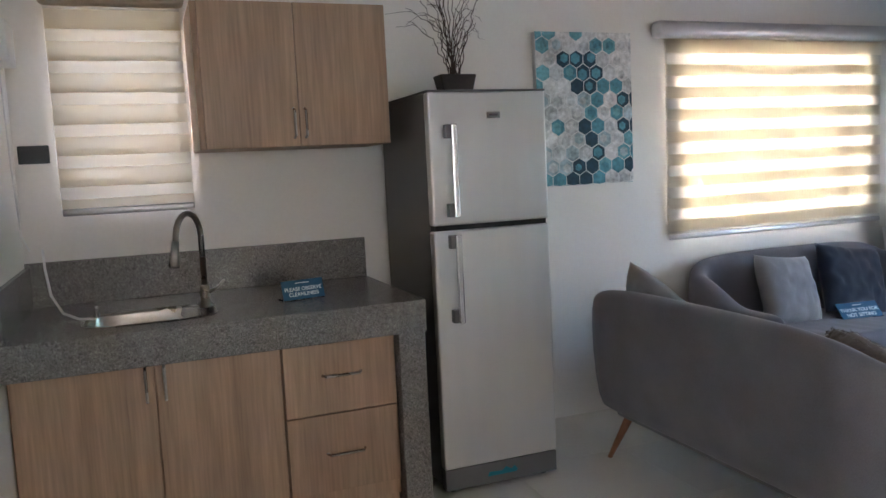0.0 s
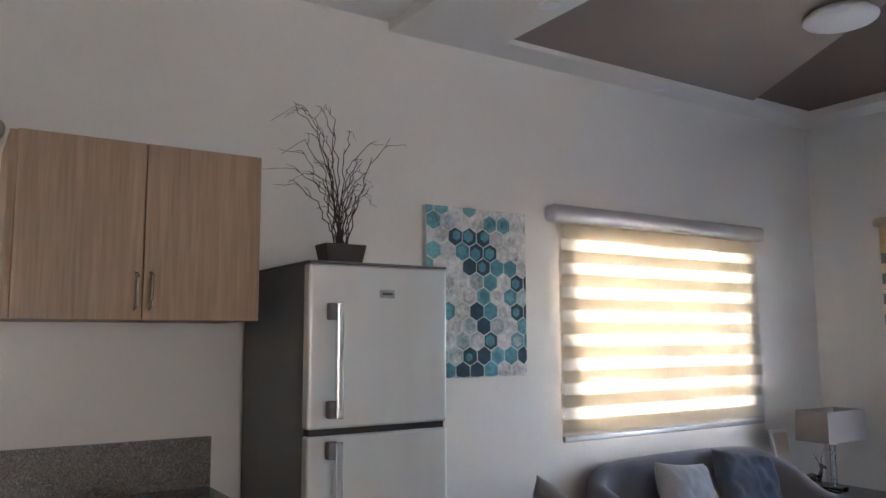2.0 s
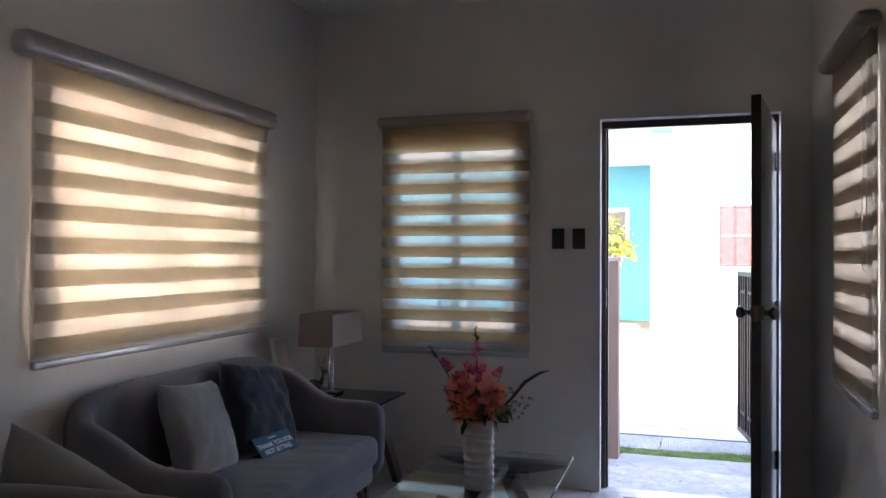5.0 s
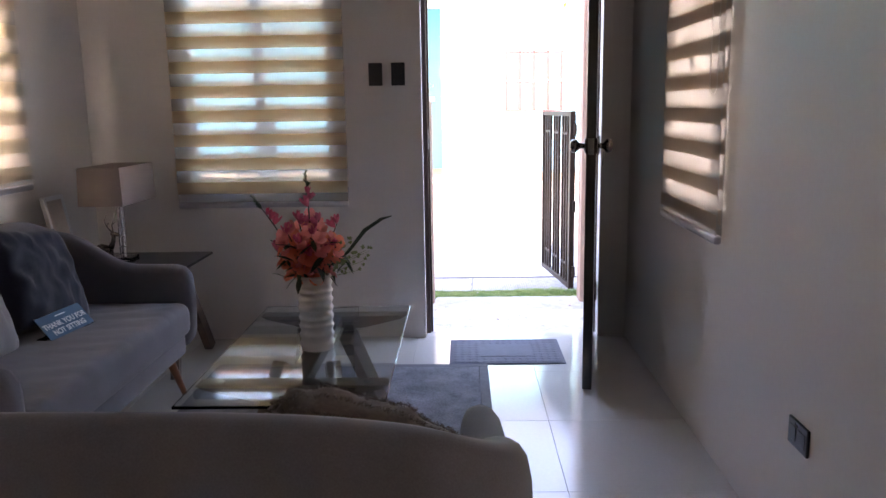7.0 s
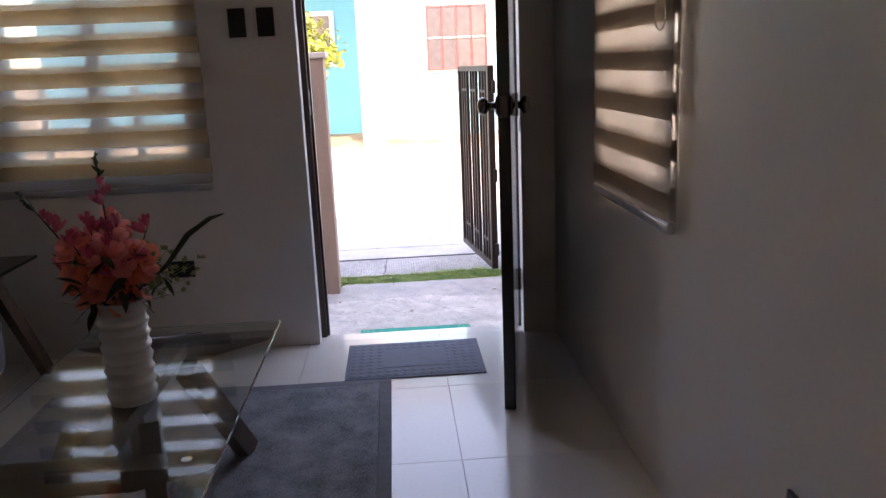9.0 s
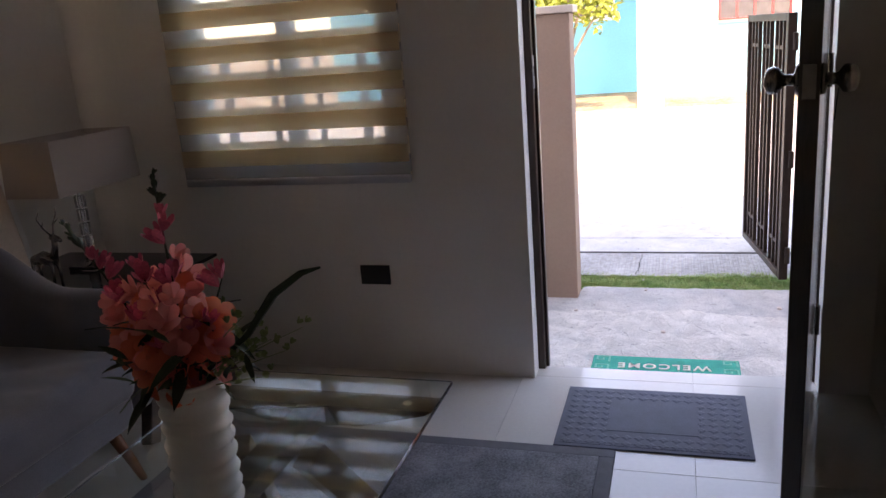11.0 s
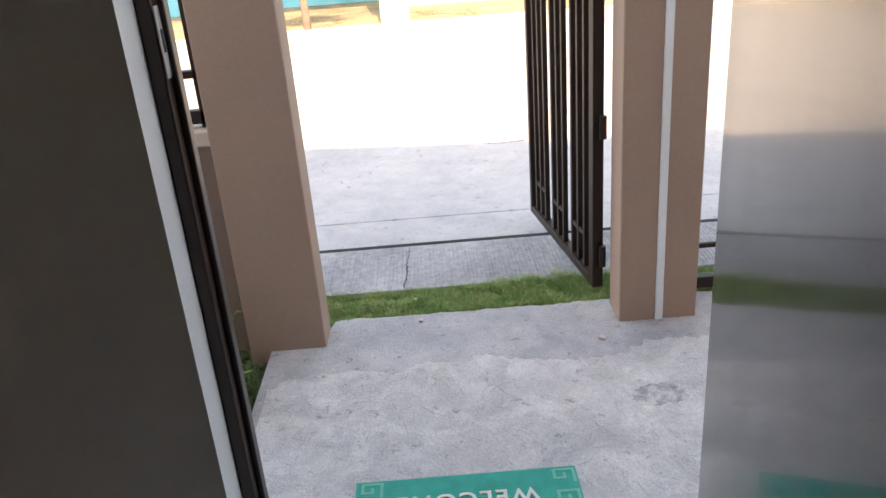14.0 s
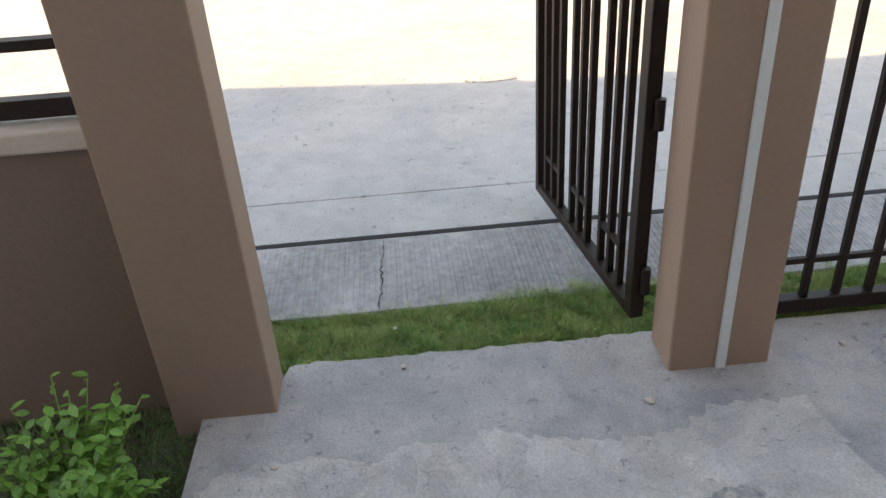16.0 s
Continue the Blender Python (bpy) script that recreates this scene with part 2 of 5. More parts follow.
M_TABLEWOOD = material("dark_walnut", (0.13, 0.085, 0.062), 0.35, var=0.2, scale=6, fine=60, stretch=(1, 5, 5))
M_GLASS = glass("table_glass", (0.90, 0.97, 0.94))
M_PANE = glass("window_glass")
M_ACRYLIC = glass("clear_acrylic", (0.96, 0.98, 0.99), 0.02)
M_SIGN = material("navy_sign", (0.015, 0.10, 0.19), 0.3, var=0.05)
M_SIGN_TEXT = material("pale_sign_ink", (0.75, 0.82, 0.85), 0.5, var=0.02)
M_CERAMIC = material("white_ceramic", (0.74, 0.73, 0.72), 0.3, var=0.02, bump=0.03)
M_SOIL = material("dark_brown_pot", (0.035, 0.022, 0.018), 0.5, var=0.15, bump=0.1)
M_TWIG = material("dry_twig", (0.05, 0.03, 0.024), 0.8, var=0.2, bump=0.2)
M_PETAL = fabric_light("coral_petal", (0.97, 0.31, 0.21), (0.99, 0.37, 0.24), 0.5)
M_PETAL_PINK = fabric_light("salmon_petal", (0.95, 0.36, 0.34), (0.98, 0.42, 0.38), 0.5)
M_LEAF_MID = material("olive_artificial_leaf", (0.07, 0.10, 0.035), 0.5, var=0.25, scale=20, fine=200, bump=0.1, per_object=0.3)
M_SPRIG = material("pale_green_sprig", (0.30, 0.36, 0.16), 0.6, var=0.15, scale=30, bump=0.05)
M_BUD = material("pink_bud", (0.78, 0.16, 0.26), 0.55, var=0.12, scale=25, fine=200, bump=0.05, per_object=0.15)
M_LEAF_DARK = material("dark_artificial_leaf", (0.028, 0.05, 0.022), 0.5, var=0.25, scale=20, fine=200, bump=0.1, per_object=0.3)
M_LEAF = material("bright_shrub_leaf", (0.15, 0.33, 0.055), 0.45, var=0.2, scale=20, fine=200, bump=0.1, per_object=0.25)
M_TREE_LEAF = material("yellow_green_tree_leaf", (0.22, 0.27, 0.04), 0.5, var=0.2, scale=8, fine=60, bump=0.1, per_island=True)
M_BARK = material("grey_bark", (0.20, 0.15, 0.11), 0.9, var=0.2, scale=8, fine=60, bump=0.5)
M_DOOR = material("dark_brown_door_varnish", (0.035, 0.026, 0.022), 0.17, var=0.12, scale=4, fine=40, bump=0.012, stretch=(4, 4, 0.5), coat=0.35)
M_FRAME = material("dark_door_frame", (0.045, 0.023, 0.018), 0.35, var=0.15, scale=5, fine=50, bump=0.05, stretch=(4, 4, 0.5))
M_SHADE = fabric_light("linen_shade", (0.50, 0.43, 0.40), (0.5, 0.42, 0.39), 0.3)
M_BAND = fabric_light("blind_band", (0.60, 0.54, 0.46), (0.97, 0.94, 0.88), 0.75)
M_BAND_BEIGE = fabric_light("beige_blind_band", (0.58, 0.48, 0.36), (0.99, 0.88, 0.72), 0.78)
M_BAND_TAUPE = fabric_light("taupe_blind_band", (0.42, 0.36, 0.31), (0.84, 0.77, 0.69), 0.52)
M_SHEER = fabric_light("blind_sheer", (0.80, 0.80, 0.79), (0.82, 0.82, 0.81), 0.5, 0.32)
M_SHEER_CLEAR = fabric_light("open_blind_sheer", (0.80, 0.80, 0.79), (0.82, 0.82, 0.81), 0.5, 0.70)
M_SHEER_DENSE = fabric_light("dense_blind_sheer", (0.78, 0.77, 0.75), (0.72, 0.70, 0.67), 0.42, 0.10)
M_LAMP_DISH = material("opal_diffuser", (0.85, 0.86, 0.86), 0.4, var=0.01, bump=0)
def concrete(name, tones, patch_scale, relief, wave=0.12, flake=0.0):
    """Weathered concrete: blotches of several tones, trowel swirls, dark pits and fine sand."""
    mt = bpy.data.materials.new(name)
    mt.use_nodes = True
    n, link = mt.node_tree.nodes, mt.node_tree.links.new
    coord = n.new("ShaderNodeTexCoord")

    def tex(scale, detail, distort, rough=0.55):
        t = n.new("ShaderNodeTexNoise")
        t.inputs["Scale"].default_value, t.inputs["Detail"].default_value = scale, detail
        t.inputs["Distortion"].default_value, t.inputs["Roughness"].default_value = distort, rough
        link(coord.outputs["Object"], t.inputs["Vector"])
        return t.outputs[0]

    blotch, swirl, sand, pit = tex(patch_scale, 6, 0.6, 0.62), tex(5.0, 6, 0.7, 0.6), tex(150, 3, 0), tex(17, 3, 0.8)
    cr = n.new("ShaderNodeValToRGB")
    els = cr.color_ramp.elements
    for k, (pos, c) in enumerate(tones):
        e = els[k] if k < 2 else els.new(pos)
        e.position, e.color = pos, (*c, 1)
    link(blotch, cr.inputs[0])

    def shade(col, fac, lo, hi, dark, light):
        r1 = n.new("ShaderNodeMapRange")
        r1.inputs["From Min"].default_value, r1.inputs["From Max"].default_value = lo, hi
        r1.inputs["To Min"].default_value, r1.inputs["To Max"].default_value = dark, light
        link(fac, r1.inputs["Value"])
        hv = n.new("ShaderNodeHueSaturation")
        link(col, hv.inputs["Color"])
        link(r1.outputs[0], hv.inputs["Value"])
        return hv.outputs[0]

    col = shade(cr.outputs[0], swirl, 0.35, 0.65, 1 - wave, 1 + wave)
    col = shade(col, pit, 0.27, 0.36, 0.68, 1.0)
    col = shade(col, tex(38, 3, 0.4), 0.28, 0.36, 0.62, 1.0)
    col = shade(col, tex(11, 6, 0.3, 0.7), 0.35, 0.65, 0.92, 1.07)
    col = shade(col, sand, 0.3, 0.7, 0.84, 1.12)
    if flake:
        edge = tex(6.0, 6, 1.5, 0.6)
        step = n.new("ShaderNodeMapRange")
        step.inputs["From Min"].default_value, step.inputs["From Max"].default_value = 0.475, 0.525
        link(edge, step.inputs["Value"])
        col = shade(col, step.outputs[0], 0, 1, 0.94, 1.03)
        fl = n.new("ShaderNodeMath")
        fl.operation = "MULTIPLY_ADD"
        fl.inputs[1].default_value = flake
        link(step.outputs[0], fl.inputs[0])
        link(swirl, fl.inputs[2])
        swirl = fl.outputs[0]
    b = n["Principled BSDF"]
    link(col, b.inputs["Base Color"])
    b.inputs["Roughness"].default_value = 0.88
    mul = n.new("ShaderNodeMath")
    mul.operation = "MULTIPLY_ADD"
    mul.inputs[1].default_value = 2.2
    link(swirl, mul.inputs[0])
    link(sand, mul.inputs[2])
    bp = n.new("ShaderNodeBump")
    bp.inputs["Strength"].default_value, bp.inputs["Distance"].default_value = relief, 0.006
    link(mul.outputs[0], bp.inputs["Height"])
    link(bp.outputs[0], b.inputs["Normal"])
    return mt


M_CONCRETE = concrete("rough_concrete", [(0.32, (0.32, 0.32, 0.32)), (0.45, (0.42, 0.405, 0.39)), (0.58, (0.485, 0.46, 0.43)), (0.72, (0.38, 0.37, 0.365))], 2.6, 0.7, 0.09)
M_STAIN = concrete("dark_worn_concrete", [(0.36, (0.30, 0.295, 0.29)), (0.46, (0.40, 0.385, 0.365)), (0.55, (0.60, 0.56, 0.50)), (0.68, (0.40, 0.39, 0.38))], 18, 0.8, 0.1)
M_CONCRETE_PATCH = concrete("worn_concrete", [(0.32, (0.45, 0.44, 0.42)), (0.43, (0.56, 0.53, 0.49)), (0.54, (0.62, 0.58, 0.53)), (0.68, (0.50, 0.48, 0.45))], 2.6, 0.6, 0.10, 0.4)
M_ROAD = concrete("road_concrete", [(0.30, (0.37, 0.375, 0.37)), (0.46, (0.45, 0.445, 0.425)), (0.58, (0.50, 0.485, 0.45)), (0.75, (0.41, 0.41, 0.40))], 0.8, 0.2, 0.04)
M_GUTTER = material("ribbed_concrete", (0.36, 0.35, 0.335), 0.9, var=0.2, scale=3, fine=40, bump=0.8, distance=0.004)
M_CRACK = material("joint_dirt", (0.03, 0.028, 0.025), 0.95, var=0.2)
M_SOIL_GROUND = material("dry_soil", (0.33, 0.25, 0.155), 0.95, var=0.25, scale=2, fine=20, bump=1.0, distance=0.02)
# soil of bed and lawn strip, with its shade put into the colour
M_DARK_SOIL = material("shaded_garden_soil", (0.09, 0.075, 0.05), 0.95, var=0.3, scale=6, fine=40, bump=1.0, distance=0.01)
M_GRASS = material("lawn_blade", (0.21, 0.36, 0.095), 0.6, var=0.2, scale=9, fine=45, bump=0, per_island=True, ramp=[(0.56, (0.33, 0.40, 0.14)), (0.44, (0.17, 0.33, 0.08))])
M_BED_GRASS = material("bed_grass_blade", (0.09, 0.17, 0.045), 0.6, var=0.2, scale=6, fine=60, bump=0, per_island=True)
# low wall: the shade on its house-facing side is put into the colour
M_TAN_SHADED = material("shaded_tan_paint", (0.23, 0.155, 0.125), 0.75, var=0.06, scale=2, fine=90, bump=0.25)
M_TAN = material("tan_wall_paint", (0.35, 0.23, 0.18), 0.75, var=0.04, scale=2, fine=90, bump=0.25)
M_CAP = material("pale_wall_cap", (0.62, 0.52, 0.45), 0.75, var=0.05, scale=4, fine=80, bump=0.2)
M_PIPE = material("white_pipe", (0.72, 0.74, 0.76), 0.4, var=0.03)
# one facade blue in two tones: deeper for shade, paler for sun
M_BLUE_SHADED = material("facade_blue_shaded", (0.11, 0.43, 0.56), 0.8, var=0.05, scale=1, fine=30, bump=0.2)
M_BLUE_SUNLIT = material("facade_blue_sunlit", (0.24, 0.56, 0.68), 0.8, var=0.05, scale=1, fine=30, bump=0.2)
M_WHITE_OUT = material("white_exterior_paint", (0.80, 0.80, 0.78), 0.75, var=0.03, scale=1, fine=40, bump=0.15)
M_RED = material("red_window_grille", (0.50, 0.05, 0.05), 0.5, var=0.08)
M_DARKPANE = material("dark_house_pane", (0.10, 0.10, 0.11), 0.15, var=0.1)
M_ROOF = material("roof_sheet", (0.20, 0.10, 0.08), 0.6, var=0.1)

KITCHEN_Y, DOOR_X, RIGHT_Y, LEFT_X, BACK_Y, HEIGHT = 3.53, 4.90, 0.635, -0.62, -1.9, 2.86


# ---- the house shell ----
def wall(name, axis, at, thick, u0, u1, z0, z1, holes, mat_in, label):
    """A wall along x (axis 'x', at y) or along y (axis 'y', at x), thick to the plus side, with holes (u0, u1, z0, z1) through it."""
    us = sorted({u0, u1, *[h[0] for h in holes], *[h[1] for h in holes]})
    zs = sorted({z0, z1, *[h[2] for h in holes], *[h[3] for h in holes]})

    def solid(i, k):
        if not (0 <= i < len(us) - 1 and 0 <= k < len(zs) - 1):
            return False
        u, z = (us[i] + us[i + 1]) / 2, (zs[k] + zs[k + 1]) / 2
        return not any(h[0] < u < h[1] and h[2] < z < h[3] for h in holes)

    bm = bmesh.new()

    def face(pts):
        bm.faces.new([bm.verts.new((u, at + w, z) if axis == "x" else (at + w, u, z)) for u, w, z in pts])

    for i in range(len(us) - 1):
        for k in range(len(zs) - 1):
            if not solid(i, k):
                continue
            a, b, c, d = us[i], us[i + 1], zs[k], zs[k + 1]
            face([(a, 0, c), (b, 0, c), (b, 0, d), (a, 0, d)])
            face([(a, thick, c), (b, thick, c), (b, thick, d), (a, thick, d)])
            for di, dk, pts in ((-1, 0, [(a, 0, c), (a, thick, c), (a, thick, d), (a, 0, d)]), (1, 0, [(b, 0, c), (b, thick, c), (b, thick, d), (b, 0, d)]),
                                (0, -1, [(a, 0, c), (b, 0, c), (b, thick, c), (a, thick, c)]), (0, 1, [(a, 0, d), (b, 0, d), (b, thick, d), (a, thick, d)])):
                if not solid(i + di, k + dk):
                    face(pts)
    bmesh.ops.remove_doubles(bm, verts=bm.verts, dist=0.0005)
    return tagged(part(name, bm, mat_in), label, "wall", kind="structure")


W0 = (-0.46, 0.07, 1.28, 2.12)     # kitchen window: x0, x1, z0, z1
W1 = (2.71, 4.16, 0.99, 2.00)      # living room window
W2 = (2.21, 3.00, 0.83, 2.08)      # window beside the door: y0, y1, z0, z1
W3 = (3.40, 4.05, 0.86, 2.08)      # window of the right wall
W4 = (-0.35, 1.45, 0.85, 2.05)     # unseen back window, added to let in fill light
DOOR = (0.785, 1.74, -0.02, 2.12)
wall("wall_kitchen", "x", KITCHEN_Y, 0.14, LEFT_X - 0.14, DOOR_X + 0.14, -0.2, 3.1, [W0, W1], M_WALL, "long off-white plastered wall with two windows")
wall("wall_front", "y", DOOR_X, 0.14, RIGHT_Y - 0.14, KITCHEN_Y, -0.2, 3.1, [W2, DOOR], M_WALL, "off-white plastered front wall with the entrance door")
wall("wall_right", "x", RIGHT_Y - 0.14, 0.14, 1.95, DOOR_X, -0.2, 3.1, [W3], M_WALL, "off-white plastered side wall with a window")
wall("wall_left", "y", LEFT_X - 0.14, 0.14, BACK_Y, KITCHEN_Y, -0.2, 3.1, [], M_WALL, "plain off-white plastered wall by the kitchen")
wall("wall_back", "x", BACK_Y - 0.14, 0.14, LEFT_X - 0.14, 2.09, -0.2, 3.1, [W4], M_WALL, "off-white back wall with an added, unseen window")
wall("wall_hall", "y", 1.95, 0.14, BACK_Y, RIGHT_Y - 0.14, -0.2, 3.1, [], M_WALL, "plain off-white hall wall")

# ceiling with a painted recess over the living room
RX0, RX1, RY0, RY1 = 2.17, 4.655, 0.86, 3.35
KX0, KX1, KY0, KY1 = -0.2, 1.30, -0.3, 3.05
bm = bmesh.new()
xs, ys = [LEFT_X, KX0, KX1, 1.62, RX0, RX1, DOOR_X], [BACK_Y, KY0, RY0, KY1, RY1, KITCHEN_Y]
for i in range(6):
    for k in range(5):
        x, y = (xs[i] + xs[i + 1]) / 2, (ys[k] + ys[k + 1]) / 2
        if (RX0 < x < RX1 and RY0 < y < RY1) or (KX0 < x < KX1 and KY0 < y < KY1):
            continue
        drop = -0.045 if x < 1.62 else 0
        box(xs[i], xs[i + 1], ys[k], ys[k + 1], HEIGHT - drop, HEIGHT + 0.09, bm=bm)
tagged(part("ceiling", bm, M_CEIL), "flat white plasterboard ceiling with recessed panels", "ceiling", kind="structure")
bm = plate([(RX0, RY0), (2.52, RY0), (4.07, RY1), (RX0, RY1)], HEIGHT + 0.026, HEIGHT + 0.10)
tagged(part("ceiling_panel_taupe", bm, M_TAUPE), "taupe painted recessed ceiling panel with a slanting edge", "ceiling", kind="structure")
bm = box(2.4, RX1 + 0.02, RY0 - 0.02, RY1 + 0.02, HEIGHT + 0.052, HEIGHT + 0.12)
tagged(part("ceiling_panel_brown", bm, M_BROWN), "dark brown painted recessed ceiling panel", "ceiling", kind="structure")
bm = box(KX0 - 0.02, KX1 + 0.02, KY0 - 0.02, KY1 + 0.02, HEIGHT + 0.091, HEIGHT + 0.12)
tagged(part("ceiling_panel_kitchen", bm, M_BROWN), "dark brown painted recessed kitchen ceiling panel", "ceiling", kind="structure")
# height and slanted front edge are set to cast the road's shadow line
bm = plate([(LEFT_X - 0.5, BACK_Y - 4), (4.72, BACK_Y - 4), (4.78, 0.0), (5.18, 2.3), (5.42, KITCHEN_Y + 0.5), (LEFT_X - 0.5, KITCHEN_Y + 0.5)], 3.101, 3.64)
tagged(part("roof", bm, M_ROOF), "flat roof of the small house, its unseen front edge shaped to shade the street", "roof", kind="structure")

# floor
tagged(part("floor", box(LEFT_X - 0.1, 5.012, BACK_Y - 0.1, KITCHEN_Y + 0.1, -0.2, -0.004), M_GROUT), "floor of large pale glossy tiles", "floor", kind="structure")


# ---- windows, blinds and door ----
def window(name, axis, at, u0, u1, z0, z1, label, bars=(0.5,)):
    root = thing(name, label, "window", kind="structure")

    def b(a0, a1, w0, w1, c0, c1, bevel=0.003):
        return box(a0, a1, at + w0, at + w1, c0, c1, bevel) if axis == "x" else box(at + w0, at + w1, a0, a1, c0, c1, bevel)

    f = 0.04
    fr = part("window_frame", b(u0 + 0.002, u0 + f, 0.03, 0.09, z0 + 0.002, z1 - 0.002), M_ALU, root)
    part("window_frame", b(u1 - f, u1 - 0.002, 0.03, 0.09, z0 + 0.002, z1 - 0.002), M_ALU, root)
    part("window_head", b(u0 + f, u1 - f, 0.03, 0.09, z1 - f, z1 - 0.002), M_ALU, root)
    part("window_sill", b(u0 + f, u1 - f, 0.03, 0.09, z0 + 0.002, z0 + f), M_ALU, root)
    cuts = [u0 + f] + [u0 + (u1 - u0) * q for q in bars] + [u1 - f]
    for u in cuts[1:-1]:
        part("mullion", b(u - 0.03, u + 0.03, 0.035, 0.085, z0 + f, z1 - f), M_ALU, root)
    for a, c in zip(cuts, cuts[1:]):
        p = part("pane", b(a, c, 0.058, 0.063, z0 + f, z1 - f, 0), M_PANE, root)
        p.visible_shadow = False
    return root


window("window_1", "x", KITCHEN_Y, *W0, "small aluminium kitchen window behind a blind", bars=())
window("window_2", "x", KITCHEN_Y, *W1, "wide aluminium sliding window behind a blind", bars=(0.48, 0.86))
window("window_3", "y", DOOR_X, *W2, "aluminium window beside the entrance door", bars=(0.5,))
window("window_5", "x", BACK_Y - 0.14, *W4, "unseen aluminium window added to the back wall", bars=(0.5,))
window("window_4", "x", RIGHT_Y - 0.14, *W3, "aluminium window of the side wall", bars=(0.5,))


def blind(axis, at, sign, u0, u1, z0, z1, pitch, gap, first, offset, label, head=0.09, wide=0.0, sheer=None, cloth=None):
    """A zebra blind on the wall face at; sign: to which side the room lies. Bands of cloth with sheer cloth between, in two layers."""
    root = thing("zebra_blind", label, "blind", group="zebra blinds")

    def b(a0, a1, w0, w1, c0, c1, bevel=0.0, seg=2):
        lo, hi = sorted((at + sign * w0, at + sign * w1))
        return box(a0, a1, lo, hi, c0, c1, bevel, seg=seg) if axis == "x" else box(lo, hi, a0, a1, c0, c1, bevel, seg=seg)

    part("cassette", b(u0 - 0.02 - wide, u1 + 0.02, 0.004, 0.095, z1, z1 + head, 0.028, 4), M_ALU if wide else M_BAND_TAUPE, root, "rounded pale head box", True)
    part("bottom_rail", b(u0, u1, 0.015, 0.040, z0 - 0.03, z0, 0.008, 3), M_ALU, root, "slim grey bottom rail", True)
    for layer, w in ((0, 0.036), (1, 0.020)):
        shift = offset if layer else 0
        k = 0
        edges = []
        z = z1 - first + shift
        if z < z1:
            edges.append((min(z1, z1), z))
        while True:
            top = z1 - first + shift - gap - k * pitch
            if top <= z0:
                break
            edges.append((min(top, z1), max(top - (pitch - gap), z0)))
            k += 1
        for hi, lo in edges:
            if hi - lo > 0.004:
                part("band", b(u0, u1, w, w + 0.0012, lo, hi), cloth or M_BAND, root)
        part("sheer", b(u0, u1, w - 0.003, w - 0.0025, z0, z1), sheer or M_SHEER, root)
    return root


blind("x", KITCHEN_Y, -1, 2.615, 4.235, 0.95, 2.035, 0.1234, 0.060, 0.080, 0.008, "cream zebra roller blind over the wide window, half open", wide=0.07, sheer=M_SHEER_DENSE)
blind("y", DOOR_X, -1, 2.14, 3.06, 0.775, 2.12, 0.1265, 0.064, 0.16, 0.026, "beige zebra roller blind beside the door, half open", head=0.06, sheer=M_SHEER_CLEAR, cloth=M_BAND_BEIGE)
blind("x", RIGHT_Y, 1, 3.33, 4.07, 0.82, 2.12, 0.118, 0.066, 0.10, 0.016, "taupe zebra roller blind on the side wall, half open", head=0.06, cloth=M_BAND_TAUPE)
blind("x", KITCHEN_Y - 0.012, -1, -0.455, 0.074, 1.293, 2.125, 0.130, 0.0505, -0.0375, 0.0755, "cream zebra roller blind over the kitchen window, closed", head=0.065)


def bead_chain(u0, u1, at, z_top, z_low, label):
    """A looped ball chain that hangs beside a blind on a wall along x."""
    root = thing("bead_chain", label, "blind chain")
    mid, r_ = (u0 + u1) / 2, (u1 - u0) / 2
    line = [(u0, z_top - (z_top - z_low) * k / 60) for k in range(61)]
    line += [(mid - r_ * math.cos(a), z_low - r_ * math.sin(a)) for a in [math.pi * k / 10 for k in range(1, 10)]]
    line += [(u1, z_low + (z_top - z_low) * k / 60) for k in range(61)]
    part("cord", tube([(u, at, z) for u, z in line], 0.0008, 5), M_PLASTIC_W, root)
    bm = bmesh.new()
    for u, z in line:
        bmesh.ops.create_icosphere(bm, subdivisions=1, radius=0.0026, matrix=Matrix.Translation((u, at, z)))
    part("beads", bm, M_PLASTIC_W, root, "small pale plastic beads")
    return root


bead_chain(3.345, 3.42, RIGHT_Y + 0.05, 2.12, 1.33, "pale looped bead chain hanging beside the taupe blind")

# door frame and open leaf
dfr = thing("door_frame", "dark brown wooden frame of the entrance door", "door frame", kind="structure")
part("jamb", box(4.98, 5.032, 1.712, 1.739, -0.0, 2.075, 0.004), M_FRAME, dfr)
for x0, x1, y0, y1, z0, z1 in ((4.897, 4.979, 1.737, 1.7405, 0, 2.1165), (4.897, 4.979, 0.7845, 0.788, 0, 2.1165), (4.897, 4.979, 0.7845, 1.7405, 2.1165, 2.1205)):
    part("white_edge", box(x0, x1, y0, y1, z0, z1), M_PLASTIC_W, dfr, "white painted edge strip")
part("jamb_stop", box(5.005, 5.032, 1.701, 1.712, 0.0, 2.075, 0.003), M_FRAME, dfr)
part("jamb", box(4.98, 5.032, 0.786, 0.803, -0.0, 2.075, 0.004), M_FRAME, dfr)
part("head", box(4.98, 5.032, 0.786, 1.739, 2.075, 2.119, 0.004), M_FRAME, dfr)
sp = part("strike_plate", box(4.982, 5.004, 1.709, 1.712, 1.04, 1.15, 0.001), M_ALU, dfr, "scratched steel strike plate")
part("strike_hole", box(4.988, 4.998, 1.7082, 1.7092, 1.08, 1.115), M_RUBBER, sp)
leaf_angle = math.degrees(math.atan2(1.0 - 0.846, 4.05 - 4.93))
leaf = thing("door_1", "dark varnished entrance door standing wide open", "door", 4.93, 0.846, 0, leaf_angle, kind="structure")
LW = math.hypot(1.0 - 0.846, 4.05 - 4.93)
